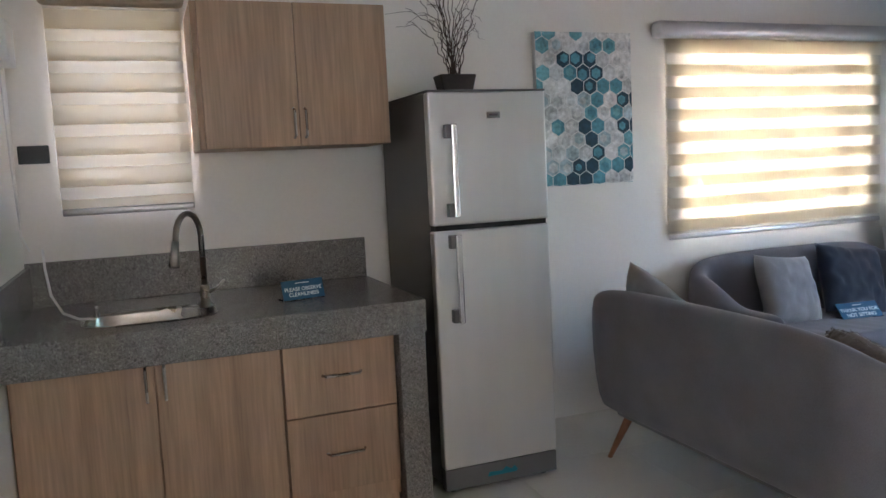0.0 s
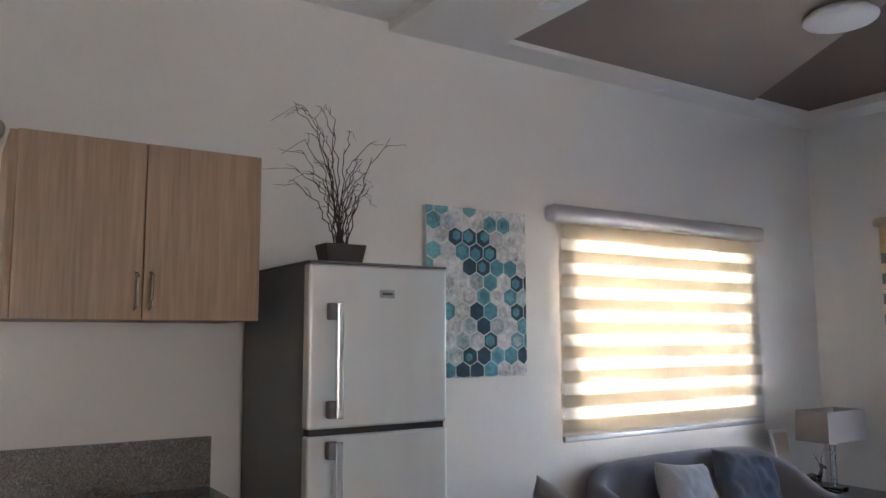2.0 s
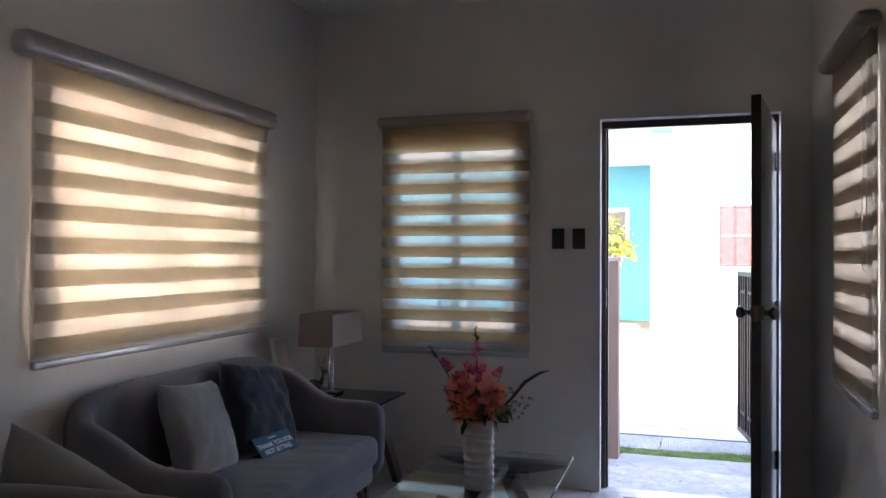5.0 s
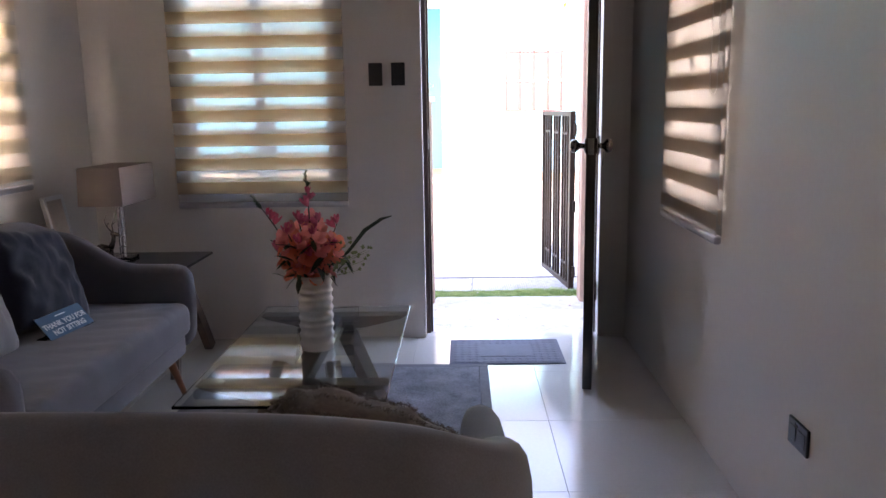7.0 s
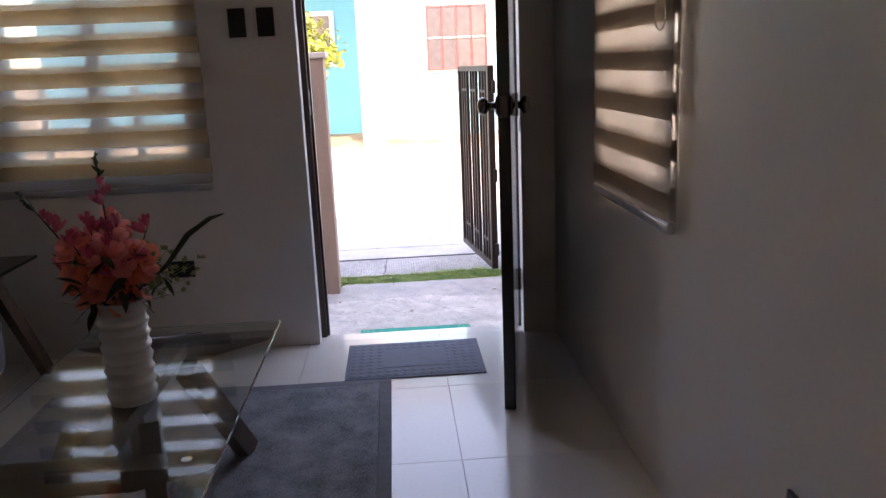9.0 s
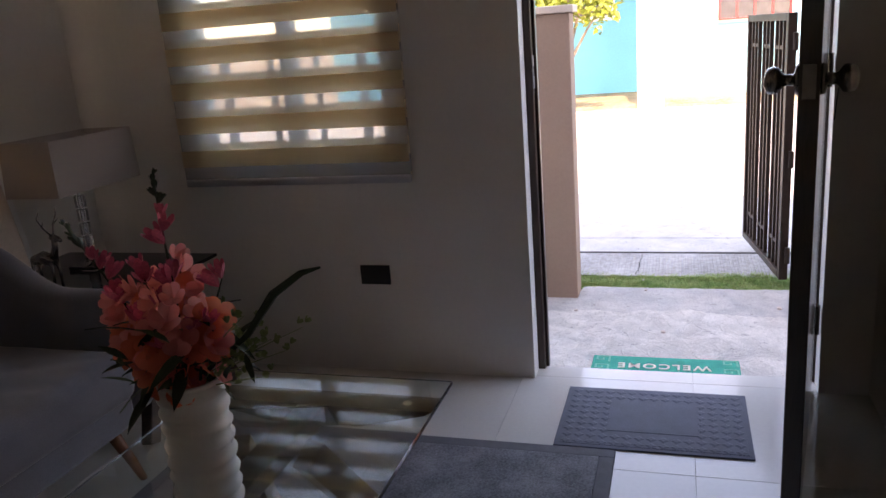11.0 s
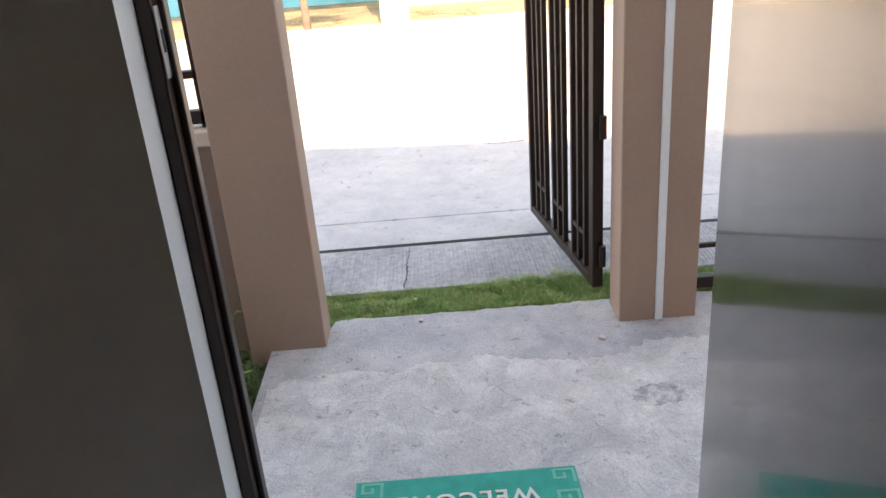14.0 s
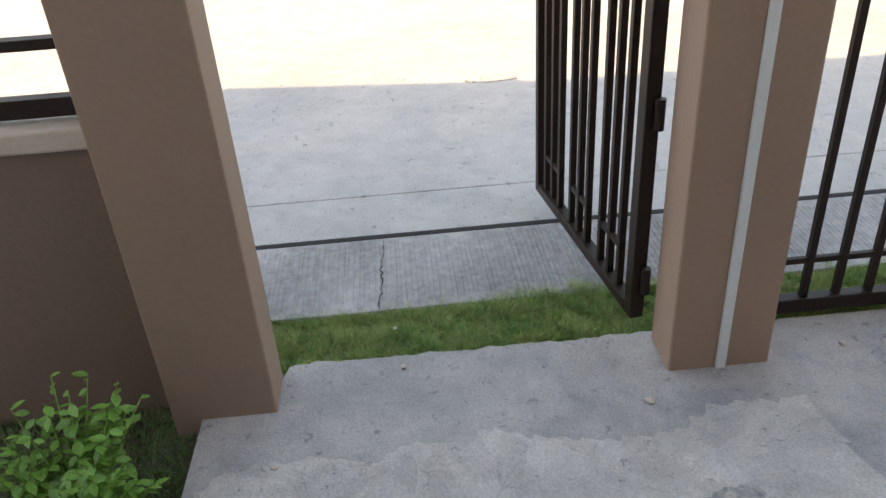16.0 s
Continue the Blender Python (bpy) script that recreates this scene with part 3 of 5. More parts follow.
part("leaf", box(0.005, LW, 0.0, 0.042, 0.008, 2.05, 0.003), M_DOOR, leaf)
kz = 1.09
for sgn in (-1, 1):
    base = 0.0 if sgn < 0 else 0.042
    prof = [(0.032, 0.0), (0.034, 0.003), (0.030, 0.008), (0.013, 0.011), (0.012, 0.029), (0.018, 0.034), (0.028, 0.041), (0.030, 0.051), (0.027, 0.063), (0.014, 0.070), (0.002, 0.071)]
    kn = part("door_knob", lathe(prof, 24), M_DARK_METAL, leaf, "polished dark metal door knob", True)
    kn.matrix_basis = pose(LW - 0.065, base, kz, 90 if sgn < 0 else -90)
part("cord", tube([(LW - 0.055, 0.075, kz - 0.018), (LW - 0.05, 0.072, kz - 0.05), (LW - 0.055, 0.07, kz - 0.085)], 0.0012, 5), M_RUBBER, leaf)
part("latch_plate", box(LW - 0.0005, LW + 0.0015, 0.008, 0.034, kz - 0.035, kz + 0.035), M_DARK_METAL, leaf)
for hz in (0.25, 1.05, 1.85):
    part("hinge", rod((0.0, 0.048, hz - 0.05), (0.0, 0.048, hz + 0.05), 0.008), M_DARK_METAL, leaf)

# ---- outdoors ----
GZ = -0.125
bm = plate([(-400, -400), (400, -400), (400, 400), (-400, 400)], -0.6, -0.2)
tagged(part("ground", bm, M_SOIL_GROUND), "dry bare soil ground of the street", "ground", kind="structure")
SLAB = [(5.012, -4.0), (6.33, -4.0), (6.34, 0.3), (6.36, 0.55), (6.335, 0.85), (6.345, 1.1), (6.325, 1.3), (6.34, 1.45), (6.325, 1.62), (6.33, 1.72), (6.20, 1.76), (6.17, 1.93), (5.6, 1.93), (5.012, 1.93)]
edge_ = []
for k in range(130):
    y = 0.30 + 1.42 * k / 129
    edge_.append((6.337 + 0.014 * noise.noise(Vector((y * 7, 1, 3))) + 0.012 * noise.noise(Vector((y * 23, 4, 3))) + 0.006 * noise.noise(Vector((y * 70, 2, 3))), y))
SLAB = SLAB[:2] + edge_ + SLAB[10:]
tagged(part("pavement_slab", plate(SLAB, -0.3, GZ), M_CONCRETE), "stained rough concrete slab before the door", "pavement", kind="structure")
rng = random.Random(3)
rim = [(5.02, 0.24), (5.5, 0.32), (5.93, 0.385), (6.04, 0.40), (5.99, 0.64), (5.92, 0.86), (5.96, 1.05), (6.0, 1.21), (5.94, 1.535), (5.975, 1.77), (5.9, 1.90)]
patch = []
for (ax, ay), (bx, by) in zip(rim, rim[1:]):
    steps = max(2, int(math.hypot(bx - ax, by - ay) / 0.012))
    for k in range(steps):
        x, y = ax + (bx - ax) * k / steps, ay + (by - ay) * k / steps
        jag = 0.034 * noise.noise(Vector((x * 9, y * 9, 1))) + 0.030 * noise.noise(Vector((x * 31, y * 31, 5))) + 0.004 * rng.uniform(-1, 1)
        patch.append((x + jag, y + 0.5 * jag) if x > 5.05 else (x, y))
patch += [(5.9, 1.90), (5.02, 1.90)]
tagged(part("pavement_skim", plate(patch, GZ - 0.01, GZ + 0.003), M_CONCRETE_PATCH), "worn flaky cement skim on the slab", "pavement", kind="structure")
tagged(part("gutter", box(6.585, 7.04, -30, 40, -0.3, GZ - 0.012, 0.006), M_GUTTER), "ribbed concrete gutter strip along the road", "pavement", kind="structure")
tagged(part("gutter_joint", box(7.036, 7.064, -30, 40, -0.3, GZ - 0.0095), M_CRACK), "dark dirt-filled joint beside the road", "road", kind="structure")
tagged(part("road", box(7.06, 14.9, -120, 120, -0.3, GZ - 0.008, 0.004), M_ROAD), "wide pale concrete road", "road", kind="structure")
tagged(part("road_joint", box(7.375, 7.385, -30, 40, GZ - 0.03, GZ - 0.006), M_CONCRETE), "fine joint in the concrete road", "road", kind="structure")
tagged(part("flower_bed", box(5.012, 6.34, 1.93, 6.0, -0.3, -0.178), M_DARK_SOIL), "garden bed beside the slab, its soil darkened for shade", "ground", kind="structure")
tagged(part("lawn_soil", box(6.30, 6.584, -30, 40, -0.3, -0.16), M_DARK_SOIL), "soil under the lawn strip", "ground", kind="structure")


stain = []
for k in range(64):
    a = 2 * math.pi * k / 64
    q = Vector((math.cos(a), math.sin(a), 9))
    rad_ = 0.072 * (1 + 0.45 * noise.noise(q * 1.1) + 0.10 * noise.noise(q * 3.1) + 0.10 * noise.noise(q * 8) + 0.06 * rng.uniform(-1, 1))
    stain.append((5.70 + 0.8 * rad_ * math.cos(a), 0.69 + 1.1 * rad_ * math.sin(a)))
tagged(part("pavement_stain", plate(stain, GZ - 0.01, GZ + 0.0042), M_STAIN), "dark worn stain in the cement skim", "pavement", kind="structure")
for k, (px, py) in enumerate(((6.28, 1.40), (6.05, 0.78), (6.47, 1.42), (5.85, 0.15), (5.7, 1.3), (6.2, 0.2), (5.95, 1.72))):
    bm = bmesh.new()
    bmesh.ops.create_icosphere(bm, subdivisions=1, radius=(0.009 if px < 6.4 else 0.007) + 0.003 * (k % 3 == 1))
    for v in bm.verts:
        v.co = Vector((v.co.x * 1.3, v.co.y, v.co.z * 0.6)) * (1 + 0.3 * noise.noise(v.co * 90 + Vector((k, 0, 0))))
    o = part("pebble", bm, M_CAP)
    o.matrix_world = pose(px, py, GZ + 0.006 if px < 6.4 else -0.125, 0, 0, k * 50)
    tagged(o, "small pale pebble lying on the concrete slab" if px < 6.4 else "small pale pebble lying in the grass", "stone", group="pebbles")

stain = []
for k in range(48):
    a = 2 * math.pi * k / 48
    q = Vector((math.cos(a), math.sin(a), 4))
    rad_ = 1 + 0.25 * noise.noise(q * 1.4) + 0.12 * noise.noise(q * 5)
    stain.append((8.66 + 0.05 * rad_ * math.cos(a), 0.84 + 0.13 * rad_ * math.sin(a)))
tagged(part("road_stain", plate(stain, GZ - 0.02, GZ - 0.004), M_STAIN), "dark oval stain on the concrete road", "road", kind="structure")



def crack(points, z, width, label, category, seed):
    """A thin jagged crack along points on level concrete."""
    r = random.Random(seed)
    left, right = [], []
    for (ax, ay), (bx, by) in zip(points, points[1:]):
        n_ = max(2, int(math.hypot(bx - ax, by - ay) / 0.02))
        nx, ny = -(by - ay), bx - ax
        ln = math.hypot(nx, ny)
        for k in range(n_):
            f, j, w = k / n_, r.uniform(-0.006, 0.006), width * r.uniform(0.15, 1.0)
            x, y = ax + (bx - ax) * f + nx / ln * j, ay + (by - ay) * f + ny / ln * j
            left.append((x - nx / ln * w / 2, y - ny / ln * w / 2))
            right.append((x + nx / ln * w / 2, y + ny / ln * w / 2))
    tagged(part("crack", plate(left + right[::-1], z - 0.01, z), M_CRACK), label, category, kind="structure")


crack([(6.60, 1.47), (6.72, 1.455), (6.86, 1.46), (7.03, 1.44)], GZ - 0.0078, 0.0035, "thin crack across the concrete gutter", "pavement", 1)

# trowel strokes left standing in the cement skim
vs, fs = [], []
for k in range(70):
    cx, cy, turn = rng.uniform(5.25, 5.86), rng.uniform(0.35, 1.78), rng.uniform(-0.5, 1.3)
    bend, ln, wide, high = rng.uniform(-7, 7), rng.uniform(0.06, 0.20), rng.uniform(0.004, 0.011), rng.uniform(0.0008, 0.0022)
    x, y, n0, count = cx, cy, len(vs), 14
    for i in range(count):
        f = i / (count - 1)
        a = turn + bend * ln * (f - 0.5)
        x, y = x + ln / count * math.cos(a), y + ln / count * math.sin(a)
        w, h = wide * math.sin(math.pi * (0.04 + 0.92 * f)) * rng.uniform(0.7, 1.2), high * math.sin(math.pi * (0.04 + 0.92 * f))
        ox, oy, z = -math.sin(a) * w, math.cos(a) * w, GZ + 0.0025
        vs += [(x - ox, y - oy, z), (x + 0.6 * ox, y + 0.6 * oy, z + h + 0.0005), (x + ox, y + oy, z)]
        if i:
            b = n0 + 3 * i
            fs += [(b - 3, b, b + 1, b - 2), (b - 2, b + 1, b + 2, b - 1)]
me = bpy.data.meshes.new("trowel_strokes")
me.from_pydata(vs, [], fs)
me.materials.append(M_CONCRETE_PATCH)
tagged(new("trowel_strokes", me), "raised trowel strokes in the cement skim", "pavement", kind="stuff")

# ribs of the gutter strip
vs, fs = [], []
for k in range(420):
    y = -3 + k * 0.0175 + rng.uniform(-0.003, 0.003)
    x0, x1, w = 6.60 + rng.uniform(0, 0.05), 7.03 - rng.uniform(0, 0.06), rng.uniform(0.002, 0.005)
    n0 = len(vs)
    z = GZ - 0.012
    vs += [(x0, y - w, z), (x1, y - w + 0.002, z), (x1, y + w + 0.002, z), (x0, y + w, z), (x0, y, z + 0.0035), (x1, y + 0.002, z + 0.0035)]
    fs += [(n0, n0 + 1, n0 + 5, n0 + 4), (n0 + 3, n0 + 4, n0 + 5, n0 + 2)]
me = bpy.data.meshes.new("gutter_ribs")
me.from_pydata(vs, [], fs)
me.materials.append(M_GUTTER)
tagged(new("gutter_ribs", me), "fine broom ribs in the concrete gutter", "pavement", kind="stuff")


def lawn(name, x0, x1, y0, y1, count, z, tall, seed, label, mat, ragged=0.03):
    r = np.random.RandomState(seed)
    x, y = r.uniform(x0, x1, count), r.uniform(y0, y1, count)
    edge = ragged * (0.5 * np.sin(y * 9 + np.sin(y * 23)) + 0.3 * np.sin(y * 41 + 2 * np.sin(y * 13)) + 0.2 * np.sin(y * 97)) * np.where(x < (x0 + x1) / 2, 1, 0.7)
    x = x + edge
    clump = 0.72 + 0.30 * np.sin(x * 140 + 3 * np.sin(y * 61)) * np.sin(y * 120 + 3 * np.sin(x * 83)) + 0.22 * np.sin(x * 31 + 2 * np.sin(y * 17)) * np.sin(y * 23 + 3 * np.sin(x * 11)) + 0.2 * np.sin(y * 5.3 + x * 9)
    h, a, lean = tall * clump * r.uniform(0.5, 1.4, count), r.uniform(0, 2 * np.pi, count), r.uniform(0.2, 1.5, count)
    w = 0.0012 + 0.0014 * r.rand(count)
    dx, dy = np.cos(a), np.sin(a)
    v = np.empty((count, 3, 3))
    v[:, 0] = np.stack([x - dy * w, y + dx * w, np.full(count, z)], 1)
    v[:, 1] = np.stack([x + dy * w, y - dx * w, np.full(count, z)], 1)
    v[:, 2] = np.stack([x + dx * h * lean, y + dy * h * lean, z + h], 1)
    me = bpy.data.meshes.new(name)
    me.from_pydata(v.reshape(-1, 3).tolist(), [], np.arange(count * 3).reshape(-1, 3).tolist())
    me.materials.append(mat)
    return tagged(new(name, me), label, "grass", kind="stuff")


lawn("lawn_strip", 6.335, 6.60, -1.4, 2.6, 230000, -0.156, 0.027, 1, "short bright green lawn strip by the road", M_GRASS)
lawn("lawn_strip", 6.35, 6.60, 2.6, 8, 30000, -0.156, 0.027, 2, "short green lawn strip outside the low wall", M_GRASS)
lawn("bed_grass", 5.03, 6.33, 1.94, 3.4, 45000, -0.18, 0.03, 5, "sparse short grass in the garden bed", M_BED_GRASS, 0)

# pillars, low wall, fence and gate
pl = thing("gate_pillar", "tan painted concrete gate pillar beside the garden bed", "pillar", group="gate pillars")
part("shaft", box(6.15, 6.30, 1.735, 2.005, -0.18, 1.30, 0.006), M_TAN, pl)
part("cap", box(6.135, 6.315, 1.715, 2.01, 1.30, 1.335, 0.006), M_CAP, pl)
pr = thing("gate_pillar", "tan painted gate pillar with a white pipe", "pillar", group="gate pillars")
part("shaft", box(6.16, 6.31, 0.425, 0.697, -0.14, 2.2, 0.006), M_TAN, pr)
part("pipe", box(6.149, 6.161, 0.545, 0.572, GZ, 2.15, 0.004), M_PIPE, pr, "white electrical conduit strip")
part("pipe_box", box(6.13, 6.161, 0.515, 0.60, 1.22, 1.36, 0.006), M_PIPE, pr, "white conduit box")
lw = thing("low_wall", "low garden wall, its tan paint darkened for shade, with pale cap", "wall")
part("body", box(6.27, 6.37, 2.006, 7.0, -0.3, 0.60, 0.004), M_TAN_SHADED, lw)
part("cap", box(6.255, 6.385, 2.011, 7.0, 0.60, 0.655, 0.008), M_CAP, lw, "pale smooth coping")
rail = thing("metal_railing", "black steel railing on the low wall", "railing")
for z in (0.69, 0.83, 1.20):
    part("rail", box(6.30, 6.34, 2.04, 7.0, z - (0.022 if z < 0.7 else 0.012), z + (0.022 if z < 0.7 else 0.012), 0.002), M_BLACK_IRON, rail)
for k in range(18):
    y = 2.015 + k * 0.28
    part("post" if k % 3 == 0 else "bar", box(6.30, 6.34, y, y + (0.045 if k % 3 == 0 else 0.02), 0.656, 1.22, 0.002), M_BLACK_IRON, rail)


def bars(root, name, points, w, z0, z1):
    for x, y in points:
        part(name, box(x - w / 2, x + w / 2, y - w / 2, y + w / 2, z0, z1, 0.0015, seg=1), M_BLACK_IRON, root)


gate_turn = math.degrees(math.atan2(0.115, 0.86))
gate = thing("metal_gate", "dark brown steel bar gate swung open to the road", "gate", 6.335, 0.735, 0, gate_turn)
GL = 0.86
part("stile", box(0.0, 0.045, -0.02, 0.02, -0.07, 1.22, 0.003), M_BLACK_IRON, gate)
part("stile", box(GL - 0.03, GL, -0.02, 0.02, -0.07, 1.22, 0.003), M_BLACK_IRON, gate)
part("bottom_rail", box(0.045, GL - 0.03, -0.02, 0.02, -0.07, -0.035, 0.003), M_BLACK_IRON, gate)
part("top_rail", box(0.045, GL - 0.03, -0.02, 0.02, 1.185, 1.22, 0.003), M_BLACK_IRON, gate)
for g in range(3):
    gx = 0.13 + g * 0.255
    bars(gate, "bar", [(gx + k * 0.072, 0) for k in range(3)], 0.02, -0.036, 1.186)
    part("short_rail", box(gx - 0.01, gx + 0.154, -0.008, 0.008, 0.085, 0.103, 0.001), M_BLACK_IRON, gate)
    part("short_rail", box(gx - 0.01, gx + 0.154, -0.008, 0.008, 1.05, 1.068, 0.001), M_BLACK_IRON, gate)
part("latch_box", box(GL - 0.035, GL + 0.006, -0.028, -0.02, 0.52, 0.62, 0.002), M_BLACK_IRON, gate)
part("latch_bolt", rod((GL - 0.08, -0.032, 0.60), (GL + 0.035, -0.032, 0.60), 0.007), M_ALU, gate, "worn steel sliding bolt")
for z in (0.02, 0.50, 1.05):
    part("hinge", rod((-0.012, -0.012, z), (-0.012, -0.012, z + 0.08), 0.013), M_BLACK_IRON, gate)
fence = thing("metal_fence", "dark brown steel bar fence beside the carport", "fence")
part("bottom_rail", box(6.345, 6.385, -2.5, 0.42, -0.115, -0.07, 0.003), M_BLACK_IRON, fence)
part("rail", box(6.357, 6.373, -2.5, 0.42, 0.044, 0.062, 0.002), M_BLACK_IRON, fence)
part("top_rail", box(6.345, 6.385, -2.5, 0.42, 1.18, 1.22, 0.003), M_BLACK_IRON, fence)
bars(fence, "bar", [(6.365, 0.241 - k * 0.096) for k in range(29) if k not in (4, 5)], 0.02, -0.07, 1.19)
part("post", box(6.34, 6.39, -0.193, -0.150, -0.14, 1.25, 0.003), M_BLACK_IRON, fence)
part("post", box(6.34, 6.39, -0.240, -0.197, -0.14, 1.25, 0.003), M_BLACK_IRON, fence)


# shrub in the garden bed
def leaf_mesh(name, length, width, mat, fold=0.25):
    bm = bmesh.new()
    rows = [(0, 0.08), (0.25, 0.8), (0.5, 1.0), (0.75, 0.7), (1.0, 0.02)]
    ring = []
    for t, w in rows:
        droop = -0.25 * t * t * length
        ring.append([bm.verts.new((t * length, s * w * width / 2, droop + abs(s) * fold * width * 0.4)) for s in (-1, 0, 1)])
    for a, b in zip(ring, ring[1:]):
        for k in range(2):
            bm.faces.new((a[k], a[k + 1], b[k + 1], b[k]))
    me = bpy.data.meshes.new(name)
    bm.to_mesh(me)
    bm.free()
    me.materials.append(mat)
    me.shade_smooth()
    return me


def shrub(x, y, z, spread, tall, stems, leaves, seed, label, size=0.045):
    r = random.Random(seed)
    root = thing("shrub", label, "shrub", x, y, z)
    me = leaf_mesh("leaf", size, size * 0.55, M_LEAF)
    for _ in range(stems):
        a, out = r.uniform(0, 2 * math.pi), spread * r.uniform(0.2, 1)
        h = tall * r.uniform(0.5, 1)
        pts = [Vector((out * math.cos(a) * t ** 1.4, out * math.sin(a) * t ** 1.4, h * t)) for t in (0, 0.3, 0.6, 0.85, 1)]
        part("stem", tube(pts, [0.004, 0.0035, 0.003, 0.002, 0.001], 6), M_LEAF, root)
        for k in range(leaves):
            t = 0.25 + 0.75 * (k + r.random()) / leaves
            p = Vector((out * math.cos(a) * t ** 1.4, out * math.sin(a) * t ** 1.4, h * t))
            m = Matrix.Translation(p) @ Euler((r.uniform(-0.6, 0.6), r.uniform(-0.5, 0.35), r.uniform(0, 2 * math.pi))).to_matrix().to_4x4()
            shared("leaf", me, root, m @ Matrix.Scale(r.uniform(0.6, 1.2), 4))
    return root


shrub(5.83, 2.12, -0.18, 0.21, 0.36, 52, 20, 1, "bright green leafy shrub in the garden bed", 0.036)


# far side of the street
house = thing("house", "pale blue single-storey house across the street", "house")
part("wall", box(18.0, 24, -7.0, 1.55, -0.3, 5.6, 0.01), M_BLUE_SUNLIT, house)
part("side_wing", box(19.6, 24, 1.55, 9, -0.3, 5.6, 0.01), M_BLUE_SHADED, house, "side wing in a deeper blue that carries its shade")
part("roof", plate([(17.4, -7.6), (24.6, -7.6), (24.6, 9.6), (18.4, 9.6), (18.4, 2.2), (17.4, 2.2)], 5.6, 5.8), M_ROOF, house)
win = part("window", box(17.93, 18.01, -0.70, 0.60, 1.10, 2.46, 0.005), M_WHITE_OUT, house, "white surround")
for c in range(4):
    for rr_ in range(2):
        y0, z0 = -0.62 + c * 0.30, 1.17 + rr_ * 0.62
        part("pane", box(17.915, 17.932, y0, y0 + 0.27, z0, z0 + 0.59), M_DARKPANE, win)
for c in range(5):
    y0 = -0.65 + c * 0.30
    part("grille_bar", box(17.88, 17.916, y0, y0 + 0.035, 1.15, 2.41), M_RED, win, "red painted grille bar")
for z in (1.14, 1.77, 2.39):
    part("grille_bar", box(17.89, 17.91, -0.65, 0.585, z, z + 0.025), M_WHITE_OUT if z == 1.77 else M_RED, win)
win = part("window", box(19.53, 19.61, 2.55, 3.5, 1.3, 2.5, 0.005), M_WHITE_OUT, house, "white surround")
part("pane", box(19.515, 19.532, 2.65, 3.4, 1.4, 2.4), M_DARKPANE, win)
post = thing("porch_post", "square white concrete porch post by the verge", "post")
part("shaft", box(15.05, 15.40, 1.48, 1.88, -0.3, 3.3, 0.01), M_WHITE_OUT, post)
part("beam", box(15.05, 18.0, 1.50, 1.86, 3.3, 3.55, 0.01), M_WHITE_OUT, post)
# slab above the view, added so that its shadow covers the side wing
part("porch_roof", box(15.05, 19.6, 1.87, 9.0, 3.5, 3.62, 0.01), M_WHITE_OUT, house, "unseen flat porch roof added to shade the side wing")
bm = bmesh.new()
nx_, ny_ = 36, 110
bank = [[bm.verts.new((14.9 + 3.2 * i / nx_, -7 + 16 * k / ny_, -0.19 + math.sin(math.pi * min(1, i / nx_ * 1.6 + 0.05)) ** 0.6 * (0.07 + 0.07 * noise.noise(Vector((i * 0.25, k * 0.22, 4))) + 0.05 * noise.noise(Vector((i * 0.9, k * 0.8, 1)))))) for k in range(ny_ + 1)] for i in range(nx_ + 1)]
for i in range(nx_):
    for k in range(ny_):
        bm.faces.new((bank[i][k], bank[i + 1][k], bank[i + 1][k + 1], bank[i][k + 1]))
tagged(part("verge_soil", bm, M_SOIL_GROUND, smooth=True), "uneven heaps of dry soil along the far verge", "ground", kind="structure")
tagged(part("verge_kerb", box(14.9, 15.05, -60, 60, -0.3, -0.09, 0.02), M_ROAD), "low concrete kerb across the road", "kerb", kind="structure")


def tree(x, y, z, tall, crown_z, crown_r, seed, label, leaves=1500, size=0.13):
    r = random.Random(seed)
    root = thing("tree", label, "tree", x, y, z)
    bm = tube([(0, 0, -0.1), (0.03, 0.02, tall * 0.3), (-0.02, 0.05, tall * 0.6), (0.02, 0.0, tall * 0.9)], [0.06, 0.05, 0.04, 0.015], 8)
    tips = []
    for k in range(9):
        a = r.uniform(0, 2 * math.pi)
        h0 = tall * r.uniform(0.3, 0.7)
        end = Vector((math.cos(a) * crown_r * r.uniform(0.5, 0.95), math.sin(a) * crown_r * r.uniform(0.5, 0.95), crown_z + r.uniform(-0.5, 0.6) * crown_r))
        mid = end * 0.5 + Vector((0, 0, h0 * 0.55))
        tube([(0, 0, h0), mid, end], [0.03, 0.018, 0.006], 6, bm)
        tips += [end, mid.lerp(end, 0.6)]
    part("trunk", bm, M_BARK, root)
    vs, fs = [], []
    for _ in range(leaves):
        c = r.choice(tips) + Vector((r.gauss(0, 1), r.gauss(0, 1), r.gauss(0, 0.8))) * crown_r * 0.24
        q = Euler((r.uniform(-1, 1), r.uniform(-1, 1), r.uniform(0, 6.3))).to_matrix()
        s = size * r.uniform(0.5, 1.1)
        n0 = len(vs)
        vs += [c + q @ Vector(p) for p in ((-s / 2, 0, 0), (0, -s / 4, 0.02), (s / 2, 0, -0.02), (0, s / 4, 0.02))]
        fs.append((n0, n0 + 1, n0 + 2, n0 + 3))
    me = bpy.data.meshes.new("crown")
    me.from_pydata(vs, [], fs)
    me.materials.append(M_TREE_LEAF)
    crown = new("crown", me)
    crown.parent = root
    crown["kind"] = "stuff"
    return root


tree(15.0, 2.9, -0.2, 2.3, 2.0, 0.60, 1, "small yellow-green tree at the roadside", 1500, 0.16)
tree(15.7, -2.1, -0.2, 3.5, 3.0, 1.25, 2, "leafy young tree before the house", 2200, 0.16)

